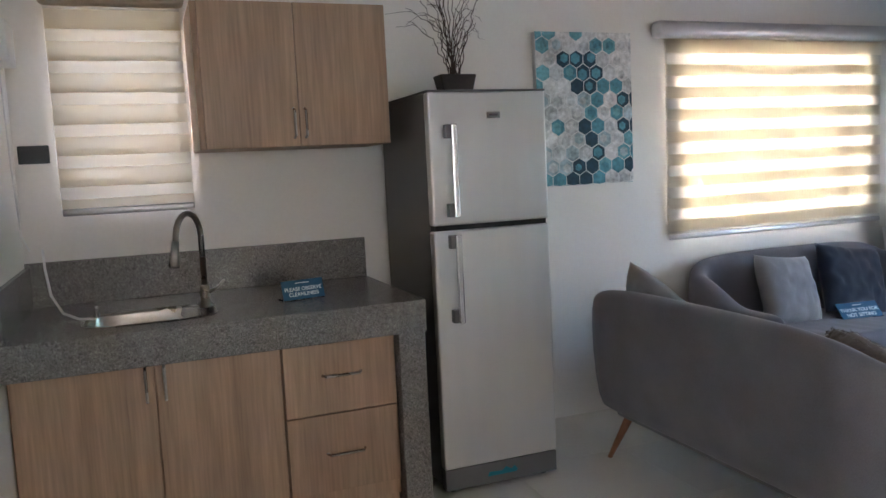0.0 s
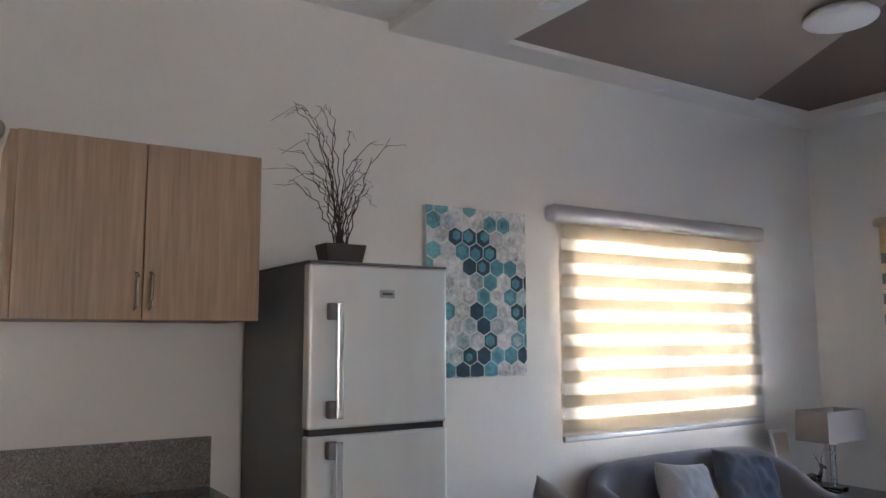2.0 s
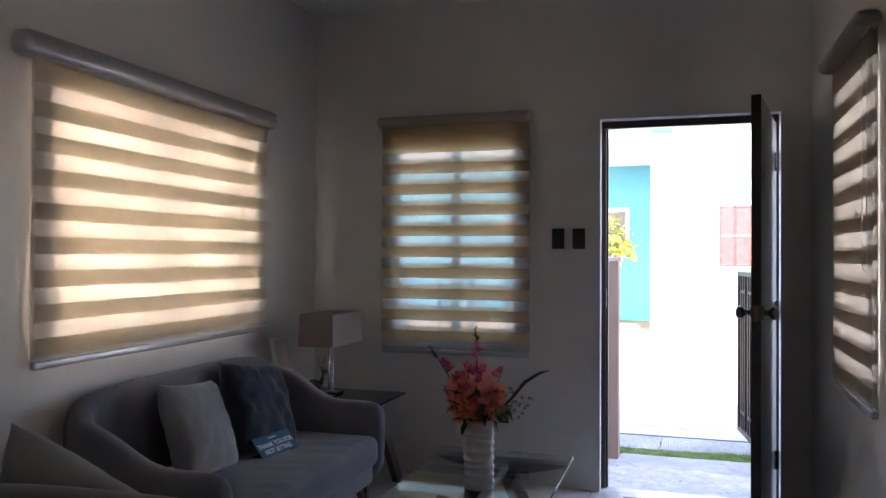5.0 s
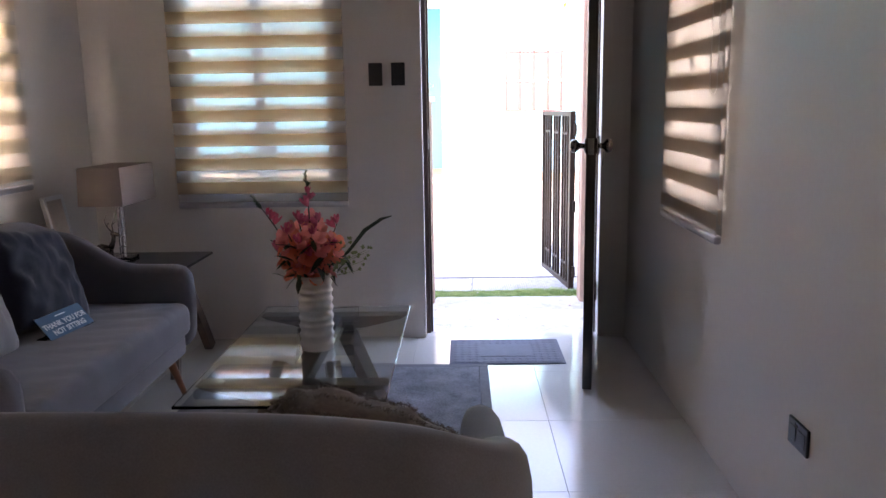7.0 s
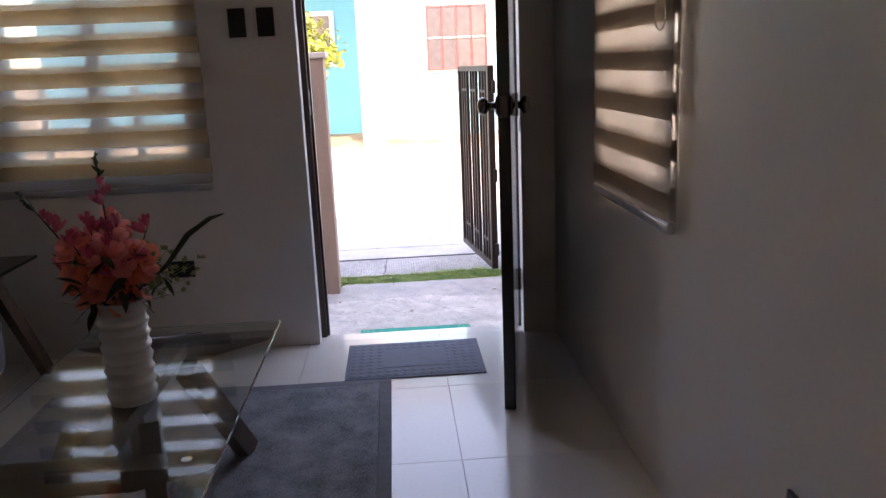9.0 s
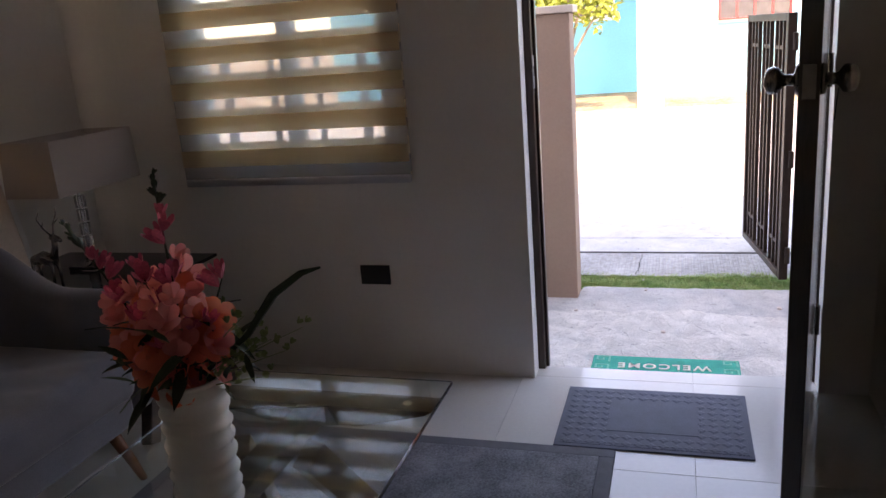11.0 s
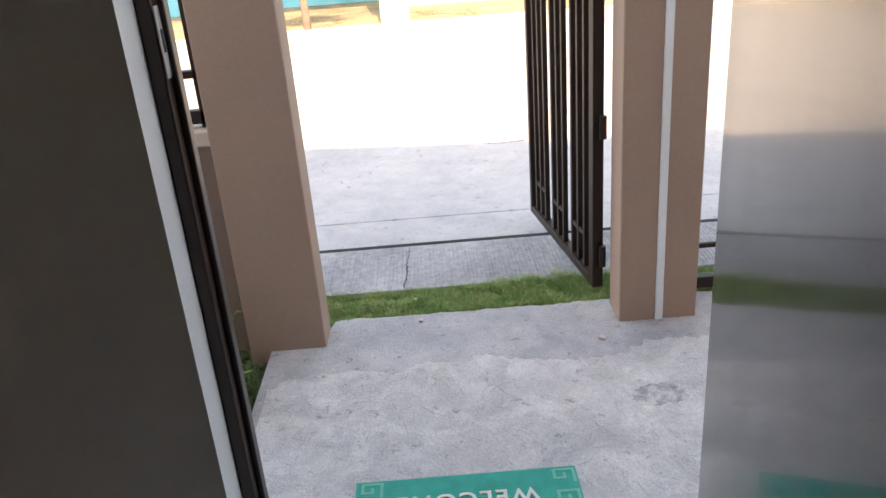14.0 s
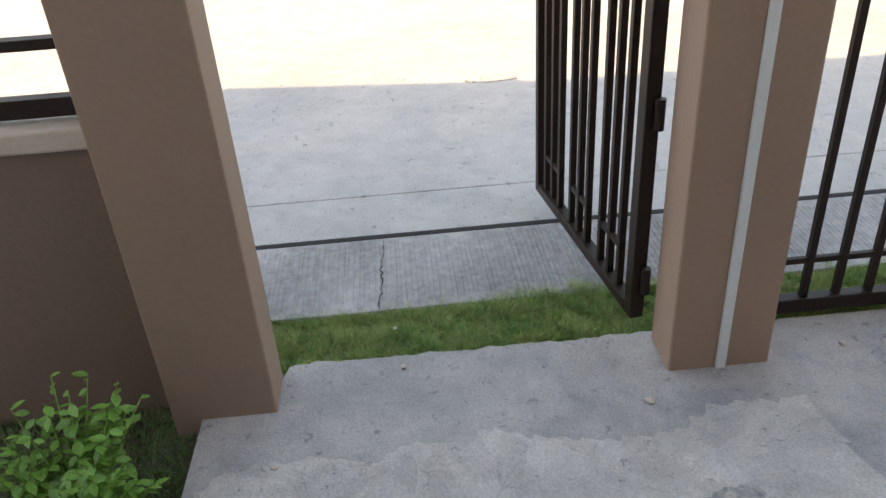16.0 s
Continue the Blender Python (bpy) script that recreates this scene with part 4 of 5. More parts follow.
# neighbours seen through the blinds
nb = thing("house", "pale neighbouring house seen through the wide window", "house")
part("wall", box(-6, 5.2, 6.6, 9, -0.3, 3.0, 0.01), M_WHITE_OUT, nb)
part("roof", plate([(-6.4, 6.2), (5.5, 6.2), (5.5, 9.4), (-6.4, 9.4)], 3.0, 3.15), M_ROOF, nb)
nb = thing("house", "plain white neighbouring house beside the carport", "house")
part("wall", box(-6, 5.2, -6.5, -4.2, -0.3, 3.0, 0.01), M_WHITE_OUT, nb)
part("roof", plate([(-6.4, -6.9), (5.5, -6.9), (5.5, -3.9), (-6.4, -3.9)], 3.0, 3.15), M_ROOF, nb)

# ---- kitchen ----
uc = thing("wall_cabinet", "light oak two-door wall cabinet above the counter", "cabinet")
CX0, CX1, CY, CZ0, CZ1 = 0.09, 0.878, 3.115, 1.507, 2.088
part("body", box(CX0, CX1, CY + 0.019, KITCHEN_Y, CZ0, CZ1, 0.002), M_WOOD, uc)
cmid = (CX0 + CX1) / 2 + 0.005
for x0, x1, hx in ((CX0 + 0.022, cmid - 0.0015, cmid - 0.022), (cmid + 0.0015, CX1, cmid + 0.024)):
    d = part("door", box(x0, x1, CY, CY + 0.018, CZ0, CZ1, 0.002), M_WOOD, uc)
    h = part("handle", tube([(hx, CY, CZ0 + 0.035), (hx, CY - 0.028, CZ0 + 0.045), (hx, CY - 0.028, CZ0 + 0.145), (hx, CY, CZ0 + 0.155)], 0.0055, 8), M_FAUCET, d, "darkened steel bar handle")

TOP = 0.887
wt = thing("worktop", "grey speckled granite worktop with backsplash and sink cutout", "worktop")
bm = bmesh.new()
outer = [(LEFT_X, 2.682), (0.845, 2.682), (0.845, KITCHEN_Y), (LEFT_X, KITCHEN_Y)]
SX, SY, SW, SD = -0.15, 2.985, 0.23, 0.155
hole = [(SX + SW * (abs(math.cos(a)) ** 0.55) * (1 if math.cos(a) > 0 else -1), SY + SD * (abs(math.sin(a)) ** 0.55) * (1 if math.sin(a) > 0 else -1)) for a in [2 * math.pi * (k + 0.5) / 40 for k in range(40)]]
loops = []
for pts in (outer, hole):
    ve = [bm.verts.new((x, y, TOP)) for x, y in pts]
    loops += [bm.edges.new((ve[k], ve[(k + 1) % len(ve)])) for k in range(len(ve))]
bmesh.ops.triangle_fill(bm, use_beauty=True, edges=loops)
res = bmesh.ops.extrude_face_region(bm, geom=list(bm.faces))
for v in res["geom"]:
    if isinstance(v, bmesh.types.BMVert):
        v.co.z -= 0.025
part("slab", bm, M_GRANITE, wt)
part("front_edge", box(LEFT_X, 0.845, 2.684, 2.72, TOP - 0.125, TOP - 0.024, 0.003), M_GRANITE, wt)
part("end_edge", box(0.80, 0.843, 2.72, KITCHEN_Y, TOP - 0.125, TOP - 0.024, 0.003), M_GRANITE, wt)
part("end_panel", box(0.735, 0.843, 2.70, KITCHEN_Y, 0.0, TOP - 0.126, 0.003), M_GRANITE, wt)
part("backsplash", box(LEFT_X, 0.845, KITCHEN_Y - 0.02, KITCHEN_Y, TOP, 1.075, 0.002), M_GRANITE, wt)
part("side_splash", box(LEFT_X, LEFT_X + 0.02, 2.70, KITCHEN_Y - 0.02, TOP, 1.06, 0.002), M_GRANITE, wt)
sk = thing("sink", "oval stainless steel sink bowl in the worktop", "sink")
bm = bmesh.new()
rings = []
for s, dz in ((1.05, 0.003), (1.0, 0.004), (0.985, -0.01), (0.95, -0.10), (0.80, -0.145), (0.3, -0.15), (0.05, -0.152)):
    rings.append([bm.verts.new((SX + (x - SX) * s, SY + (y - SY) * s, TOP + dz)) for x, y in hole])
for a, b in zip(rings, rings[1:]):
    for k in range(40):
        bm.faces.new((a[k], a[(k + 1) % 40], b[(k + 1) % 40], b[k]))
bm.faces.new(rings[-1])
part("bowl", bm, M_FAUCET, sk, smooth=True)
part("drain", lathe([(0.03, 0), (0.032, 0.004), (0.012, 0.004), (0.01, 0.001)], 20), M_CHROME, sk).matrix_basis = pose(SX, SY, TOP - 0.151)
fc = thing("faucet", "brushed steel gooseneck faucet behind the sink", "faucet", 0.06, 3.07, TOP)
part("base", lathe([(0.027, 0), (0.027, 0.006), (0.02, 0.012), (0.019, 0.08), (0.014, 0.09)], 20), M_FAUCET, fc, smooth=True)
arc = [(0, 0, 0.05), (0, 0, 0.285)] + [(-0.05 + 0.05 * math.cos(a), -0.085 + 0.085 * math.cos(a), 0.285 + 0.092 * math.sin(a)) for a in [math.pi * k / 12 for k in range(1, 12)]]
arc += [(-0.102, -0.174, 0.275)]
part("spout", tube(arc, 0.0115, 12), M_FAUCET, fc, smooth=True)
part("spray_head", tube([(-0.102, -0.172, 0.28), (-0.108, -0.184, 0.235), (-0.115, -0.198, 0.19)], [0.013, 0.016, 0.020], 14), M_FAUCET, fc, smooth=True)
part("lever", tube([(0.015, -0.005, 0.06), (0.045, -0.015, 0.075), (0.075, -0.02, 0.105)], [0.009, 0.006, 0.005], 8), M_FAUCET, fc, smooth=True)


def base_unit(name, label, x0, x1):
    root = thing(name, label, "cabinet", group="kitchen base units")
    part("body", box(x0, x1, 2.775, KITCHEN_Y - 0.02, 0.10, TOP - 0.126), M_WOOD, root)
    part("kick", box(x0, x1, 2.80, KITCHEN_Y - 0.03, 0.0, 0.10), M_WOOD, root)
    return root


bc = base_unit("base_cabinet", "light oak two-door base cabinet under the worktop", LEFT_X + 0.003, 0.289)
for x0, x1, hx in ((LEFT_X + 0.01, -0.157, -0.185), (-0.153, 0.286, -0.122)):
    d = part("door", box(x0, x1, 2.755, 2.774, 0.105, TOP - 0.13, 0.002), M_WOOD, bc)
    part("handle", tube([(hx, 2.755, 0.62), (hx, 2.728, 0.63), (hx, 2.728, 0.74), (hx, 2.755, 0.75)], 0.0055, 8), M_FAUCET, d, "darkened steel bar handle")
du = base_unit("drawer_unit", "light oak two-drawer base unit under the worktop", 0.291, 0.733)
for z0, z1, hz in ((0.475, TOP - 0.13, 0.625), (0.165, 0.471, 0.318)):
    d = part("drawer", box(0.294, 0.731, 2.755, 2.774, z0, z1, 0.002), M_WOOD, du)
    part("handle", tube([(0.44, 2.755, hz), (0.45, 2.728, hz), (0.58, 2.728, hz), (0.59, 2.755, hz)], 0.0055, 8), M_FAUCET, d, "darkened steel bar handle")


def tent_sign(label, lines, x, y, z, rz, w=0.185, h=0.085, lean=72, size=0.0215):
    root = thing("notice_sign", label, "sign", x, y, z, rz)
    tilt = pose(0, 0, 0, lean)
    a = part("acrylic_holder", box(-w / 2, w / 2, 0, h, -0.004, -0.001, 0.0005, seg=1), M_ACRYLIC, root)
    b = part("card", box(-w / 2 + 0.003, w / 2 - 0.003, 0.003, h - 0.003, -0.001, 0.0005), M_SIGN, root, "navy printed card")
    for o in (a, b):
        o.matrix_basis = tilt
    for k, text in enumerate(lines):
        lettering("lettering", text, size, M_SIGN_TEXT, root, tilt @ Matrix.Translation((0, h * 0.52 - k * size, 0.0012)), 0.0003)
    o = part("printed_bar", box(-0.03, 0.03, h * 0.80, h * 0.84, 0.0006, 0.0010), M_SIGN_TEXT, root)
    o.matrix_basis = tilt
    part("foot", box(-w / 2, w / 2, -0.002, 0.06, 0.0, 0.003, 0.0008, seg=1), M_ACRYLIC, root)
    part("back_leg", box(-w / 2, w / 2, 0.024, 0.060, 0.003, 0.006), M_ACRYLIC, root)
    return root


tent_sign("navy acrylic notice asking for cleanliness on the worktop", ["PLEASE OBSERVE", "CLEANLINESS"], 0.44, 3.0, TOP, 12)
hose = thing("hose", "thin white hose drooping onto the worktop", "hose")
part("line", tube([(-0.545, 3.50, 1.13), (-0.535, 3.42, 1.05), (-0.51, 3.30, 0.96), (-0.46, 3.16, 0.905), (-0.40, 3.06, TOP + 0.006), (-0.34, 3.02, TOP + 0.006)], 0.005, 8), M_PLASTIC_W, hose, smooth=True)
part("valve", rod((-0.335, 3.018, TOP + 0.012), (-0.335, 3.018, TOP + 0.055), 0.011), M_CHROME, hose)
box0 = thing("breaker_box", "small white electrical box high on the wall", "electrical box")
part("case", box(LEFT_X, LEFT_X + 0.06, 3.20, 3.40, 1.86, 2.02, 0.008), M_PLASTIC_W, box0)
part("cable", tube([(LEFT_X + 0.012, 3.30, 1.86), (LEFT_X + 0.012, 3.33, 1.5), (LEFT_X + 0.014, 3.40, 1.2), (LEFT_X + 0.03, 3.47, 1.13)], 0.004, 6), M_PLASTIC_W, box0)


def wall_plate(name, label, axis, at, sign, u, z, w, h, parts_):
    root = thing(name, label, name.split("_")[-1], group="black wall plates")
    d = 0.009

    def b(u0, u1, w0, w1, z0, z1, bevel):
        lo, hi = sorted((at + sign * w0, at + sign * w1))
        return box(u0, u1, lo, hi, z0, z1, bevel) if axis == "x" else box(lo, hi, u0, u1, z0, z1, bevel)

    part("plate", b(u - w / 2, u + w / 2, 0, d, z - h / 2, z + h / 2, 0.003), M_PLASTIC_B, root)
    for u0, u1, z0, z1 in parts_:
        part("rocker" if "switch" in name else "socket", b(u + u0, u + u1, d, d + 0.002, z + z0, z + z1, 0.001), M_PLASTIC_B, root)
    return root


ROCK = [(-0.022, 0.022, -0.045, -0.002), (-0.022, 0.022, 0.002, 0.045)]
wall_plate("light_switch", "black two-gang light switch beside the door", "y", DOOR_X, -1, 1.977, 1.438, 0.072, 0.118, ROCK)
wall_plate("light_switch", "black two-gang light switch beside the door", "y", DOOR_X, -1, 1.858, 1.438, 0.072, 0.118, ROCK)
SOCK = [(-0.048, -0.008, -0.02, 0.02), (0.008, 0.048, -0.02, 0.02)]
wall_plate("power_socket", "black double power socket low on the front wall", "y", DOOR_X, -1, 2.325, 0.391, 0.118, 0.075, SOCK)
wall_plate("power_socket", "black double power socket low on the side wall", "x", RIGHT_Y, 1, 2.675, 0.391, 0.118, 0.075, SOCK)
wall_plate("power_socket", "black power socket above the kitchen counter", "x", KITCHEN_Y, -1, -0.545, 1.525, 0.118, 0.075, SOCK)

# refrigerator
fr = thing("refrigerator", "silver two-door refrigerator beside the counter", "refrigerator")
FX0, FX1, FY, FH = 0.955, 1.492, 2.85, 1.70
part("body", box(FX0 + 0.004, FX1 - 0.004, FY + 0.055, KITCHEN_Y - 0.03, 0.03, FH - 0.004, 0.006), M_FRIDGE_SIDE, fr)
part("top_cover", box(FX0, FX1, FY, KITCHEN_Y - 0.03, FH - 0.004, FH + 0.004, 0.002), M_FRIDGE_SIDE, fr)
for name, z0, z1, h0, h1 in (("freezer_door", 1.152, FH - 0.005, 1.185, 1.565), ("fridge_door", 0.115, 1.130, 0.745, 1.115)):
    d = part(name, box(FX0, FX1, FY, FY + 0.05, z0, z1, 0.010, seg=3), M_FRIDGE, fr, smooth=False)
    hx = FX0 + 0.092
    h = part("handle", box(hx - 0.013, hx + 0.013, FY - 0.052, FY - 0.03, h0, h1, 0.006, seg=3), M_CHROME, d, "bright chrome bar handle")
    for hz in (h0 + 0.03, h1 - 0.03):
        part("handle_mount", box(hx - 0.03, hx + 0.010, FY - 0.032, FY + 0.001, hz - 0.028, hz + 0.028, 0.004), M_FRIDGE_SIDE, h)
    if name == "freezer_door":
        part("badge", box(1.215, 1.275, FY - 0.003, FY + 0.001, 1.585, 1.612, 0.001, seg=1), M_CHROME, d, "small raised maker badge")
        part("badge_bar", box(1.225, 1.265, FY - 0.0038, FY - 0.0025, 1.594, 1.603), M_FRIDGE_SIDE, d)
part("seal", box(FX0 + 0.01, FX1 - 0.01, FY + 0.012, FY + 0.055, 1.128, 1.154), M_RUBBER, fr)
bp_ = part("base_panel", box(FX0 + 0.002, FX1 - 0.002, FY + 0.004, FY + 0.05, 0.02, 0.112, 0.004), M_FRIDGE_SIDE, fr)
M_TEAL = material("teal_sticker", (0.0, 0.22, 0.30), 0.4, var=0.03)
part("brand_mark", plate([(-0.07, -0.012), (0.07, -0.012), (0.075, 0.0), (0.06, 0.018), (0.045, 0.004), (0.02, 0.02), (0.0, 0.004), (-0.06, 0.008)], 0, 0.001), M_TEAL, bp_, "teal maker mark").matrix_basis = pose(1.22, FY + 0.004, 0.065, 90)
for x in (FX0 + 0.05, FX1 - 0.05):
    part("foot", rod((x, FY + 0.06, 0), (x, FY + 0.06, 0.03), 0.018), M_RUBBER, fr)

# twigs in a pot
tw = thing("potted_twigs", "dry curly twigs in a dark brown pot on the refrigerator", "decoration", 1.175, 3.08, FH + 0.004)
bm = box(-0.085, 0.085, -0.05, 0.05, 0, 0.085, 0.006)
for v in bm.verts:
    k = 0.78 + 0.22 * v.co.z / 0.085
    v.co.x *= k
    v.co.y *= k
part("pot", bm, M_SOIL, tw)
r = random.Random(11)
for k in range(22):
    sx = -1 if k % 9 < 4 else 1
    a = (math.pi if sx < 0 else 0) + r.uniform(-0.7, 0.7)
    far = r.uniform(0.12, 0.29) * (1.0 if k % 4 else 0.35)
    tall = r.uniform(0.22, 0.55) if sx < 0 else r.uniform(0.20, 0.46)
    lean = r.uniform(0.4, 0.75)
    pts, p = [], Vector((r.uniform(-0.02, 0.02), r.uniform(-0.015, 0.015), 0.07))
    for i in range(17):
        t = i / 16
        out = far * (lean * t + (1 - lean) * max(0, (t - 0.45) / 0.55) ** 1.6)
        wig = 0.005 * math.sin(t * 21 + k * 1.7) * min(1, t * 2) + 0.004 * math.sin(t * 47 + k)
        up = tall * (1 - (1 - min(1, t / 0.82)) ** 1.35) - 0.05 * max(0, t - 0.82) / 0.18 * (k % 3 > 0)
        pts.append(p + Vector((math.cos(a) * out + wig, math.sin(a) * out * 0.8 - wig, up + wig * 0.8 * t)))
    part("twig", tube(pts, [0.0028 * (1 - 0.78 * i / 16) for i in range(17)], 5), M_TWIG, tw)
    for j in range(3):
        q = pts[6 + j * 3]
        e = q + Vector((sx * r.uniform(-0.01, 0.05), r.uniform(-0.03, 0.03), r.uniform(0.0, 0.05)))
        part("twig", tube([q, q.lerp(e, 0.5) + Vector((0.004, 0, 0.006)), e], [0.0014, 0.0011, 0.0006], 4), M_TWIG, tw)
    for j in range(2):
        bm = bmesh.new()
        bmesh.ops.create_icosphere(bm, subdivisions=1, radius=0.003, matrix=Matrix.Translation(pts[5 + j * 5]))
        part("knot", bm, M_TWIG, tw)

# hexagon picture
pic = thing("wall_picture", "canvas print of teal and white hexagons on the wall", "picture")
PX0, PX1, PZ0, PZ1 = 1.80, 2.38, 1.263, 2.06
M_CANVAS = material("canvas_ground", (0.68, 0.69, 0.69), 0.8, var=0.12, scale=6, fine=120, bump=0.2)
part("canvas", box(PX0, PX1, KITCHEN_Y - 0.035, KITCHEN_Y, PZ0, PZ1, 0.003), M_CANVAS, pic)
TONES = {"pale": (0.53, 0.55, 0.555), "mist": (0.36, 0.46, 0.50), "teal": (0.075, 0.26, 0.34), "sea": (0.14, 0.36, 0.43), "navy": (0.016, 0.06, 0.095), "white": (0.80, 0.79, 0.77)}
M_TONE = {k: material("hexagon_" + k, c, 0.7, var=0.26, scale=13, fine=50, bump=0.15) for k, c in TONES.items()}
r = random.Random(5)
R = 0.046
for row in range(-1, 13):
    for col in range(-1, 9):
        cx, cz = PX0 + (col + 0.5 * (row % 2)) * R * 1.75, PZ1 - row * R * 1.52
        n1 = noise.noise(Vector((cx * 6.0, cz * 4.0, 3.1)))
        v = n1 + r.uniform(-0.55, 0.55) + 0.52 * math.exp(-((cx - 2.10 - 0.05 * math.sin(cz * 9)) / 0.10) ** 2) - 0.17 + 0.3 * max(0, cx - 2.22) / 0.16 * (cz < 1.85) + 0.25 * noise.noise(Vector((cx * 15, cz * 13, 5)))
        tone = "navy" if v > 0.40 else "teal" if v > 0.17 else "sea" if v > 0.04 else "mist" if v > -0.06 else "pale" if v > -0.25 else "white"
        pts = []
        for k in range(6):
            a = math.pi / 3 * k + math.pi / 6
            rr_ = R * r.uniform(0.92, 0.99)
            pts.append((min(PX1, max(PX0, cx + rr_ * math.cos(a))), min(PZ1, max(PZ0, cz + rr_ * math.sin(a)))))
        area = abs(sum(pts[i][0] * pts[(i + 1) % 6][1] - pts[(i + 1) % 6][0] * pts[i][1] for i in range(6))) / 2
        if area < 2e-5:
            continue
        y = KITCHEN_Y - 0.0356 - 0.0003 * r.random()
        b_ = bmesh.new()
        b_.faces.new([b_.verts.new((x, y, z)) for x, z in pts])
        part("hexagon", b_, M_TONE[tone], pic)
        if r.random() < 0.6 and area > 4e-3:
            inner = {"navy": "teal", "teal": r.choice(("navy", "sea")), "sea": r.choice(("mist", "teal")), "mist": "pale", "pale": r.choice(("white", "mist")), "white": "pale"}[tone]
            b_ = bmesh.new()
            ox, oz, sc_ = r.uniform(-0.2, 0.2) * R, r.uniform(-0.2, 0.2) * R, r.uniform(0.45, 0.72)
            b_.faces.new([b_.verts.new((cx + ox + (x - cx) * sc_, y - 0.0004, cz + oz + (z - cz) * sc_)) for x, z in pts])
            part("brush_mark", b_, M_TONE[inner], pic)


# ---- sofas ----
def sofa(label, x, y, rz, W):
    root = thing("sofa", label, "sofa", x, y, 0, rz, group="matching sofas")
    hx, y0, y1, rc, th = W / 2, -0.345, 0.36, 0.17, 0.11
    path = [(hx, y0 + (y1 - rc - y0) * k / 8) for k in range(9)]
    path += [(hx - rc + rc * math.cos(a), y1 - rc + rc * math.sin(a)) for a in [math.pi / 2 * k / 8 for k in range(1, 9)]]
    path += [(hx - rc - (W - 2 * rc) * k / 12, y1) for k in range(1, 12)]
    path += [(-px, py) for px, py in path[:17][::-1]]
    n = len(path)
    bm = bmesh.new()
    rings = []
    for i, (px, py) in enumerate(path):
        a, b = Vector(path[max(i - 1, 0)]), Vector(path[min(i + 1, n - 1)])
        d = (b - a).normalized()
        out = Vector((d.y, -d.x))
        t = min(1, max(0, (py + 0.09) / 0.31))
        t = t * t * (3 - 2 * t)
        s_ = min(1, abs(px / hx))
        top = 0.60 + t * (0.234 - 0.05 * s_ ** 4 - 0.045 * s_ ** 12)
        low = 0.215 + 0.035 * t
        flare = 0.025 * t
        end = i == 0 or i == n - 1
        sec = []
        prof = [(0.0, low + 0.03), (-0.03, low), (-th + 0.02, low), (-th, low + 0.02), (-th, top - 0.05), (-th + 0.015, top - 0.015), (-th / 2, top), (-0.02, top - 0.012), (0.0, top - 0.05), (0.0, (low + top) / 2)]
        for o, z in prof:
            f = (z - low) / (top - low)
            o2 = o + (flare * f if True else 0) + 0.015 * math.sin(math.pi * f)
            if end:
                o2 = -th / 2 + (o2 + th / 2) * 0.72
                z = (low + top) / 2 + (z - (low + top) / 2) * 0.93
            q = Vector((px, py)) + out * o2 + (Vector((0, -0.018)) if end else Vector((0, 0)))
            sec.append(bm.verts.new((q.x, q.y, z)))
        rings.append(sec)
    m_ = len(rings[0])
    for a, b in zip(rings, rings[1:]):
        for k in range(m_):
            bm.faces.new((a[k], a[(k + 1) % m_], b[(k + 1) % m_], b[k]))
    bm.faces.new(rings[0])
    bm.faces.new(rings[-1][::-1])
    sh = part("backrest", bm, M_SOFA, root, "curved wraparound back and arms", True)
    sub = sh.modifiers.new("soft", "SUBSURF")
    sub.levels = sub.render_levels = 1
    part("base", box(-hx + th, hx - th, y0 + 0.02, y1 - th + 0.02, 0.20, 0.30, 0.02), M_SOFA, root, smooth=True)
    bm = box(-hx + th - 0.004, hx - th + 0.004, y0 - 0.012, y1 - th + 0.03, 0.29, 0.435, 0.045, seg=4)
    bmesh.ops.subdivide_edges(bm, edges=[e for e in bm.edges if e.calc_length() > 0.3], cuts=40, use_grid_fill=True)
    for v in bm.verts:
        if v.co.z > 0.38:
            q = v.co
            v.co.z += 0.016 * max(0, 1 - (q.x / hx) ** 2) - 0.011 * abs(noise.noise(Vector((q.x * 13 + q.y * 4, q.y * 2.2, 1.0)))) * min(1, max(0, (0.25 - q.y) * 3))
    part("seat_cushion", bm, M_SOFA, root, smooth=True)
    for sx in (-1, 1):
        for yy, ky in ((y0 + 0.10, -0.05), (y1 - 0.15, 0.09)):
            part("leg", rod((sx * (hx - 0.16 + 0.06), yy + ky, 0), (sx * (hx - 0.16), yy, 0.225), 0.011, 0.022, 14), M_LEGWOOD, root, "tapered red-brown wooden leg", True)
    return root


sofa("grey velvet two-seat sofa with curved arms under the window", 3.385, 3.085, 0, 1.50)
sofa("grey velvet two-seat sofa with its back to the kitchen", 2.105, 2.225, 90, 1.575)


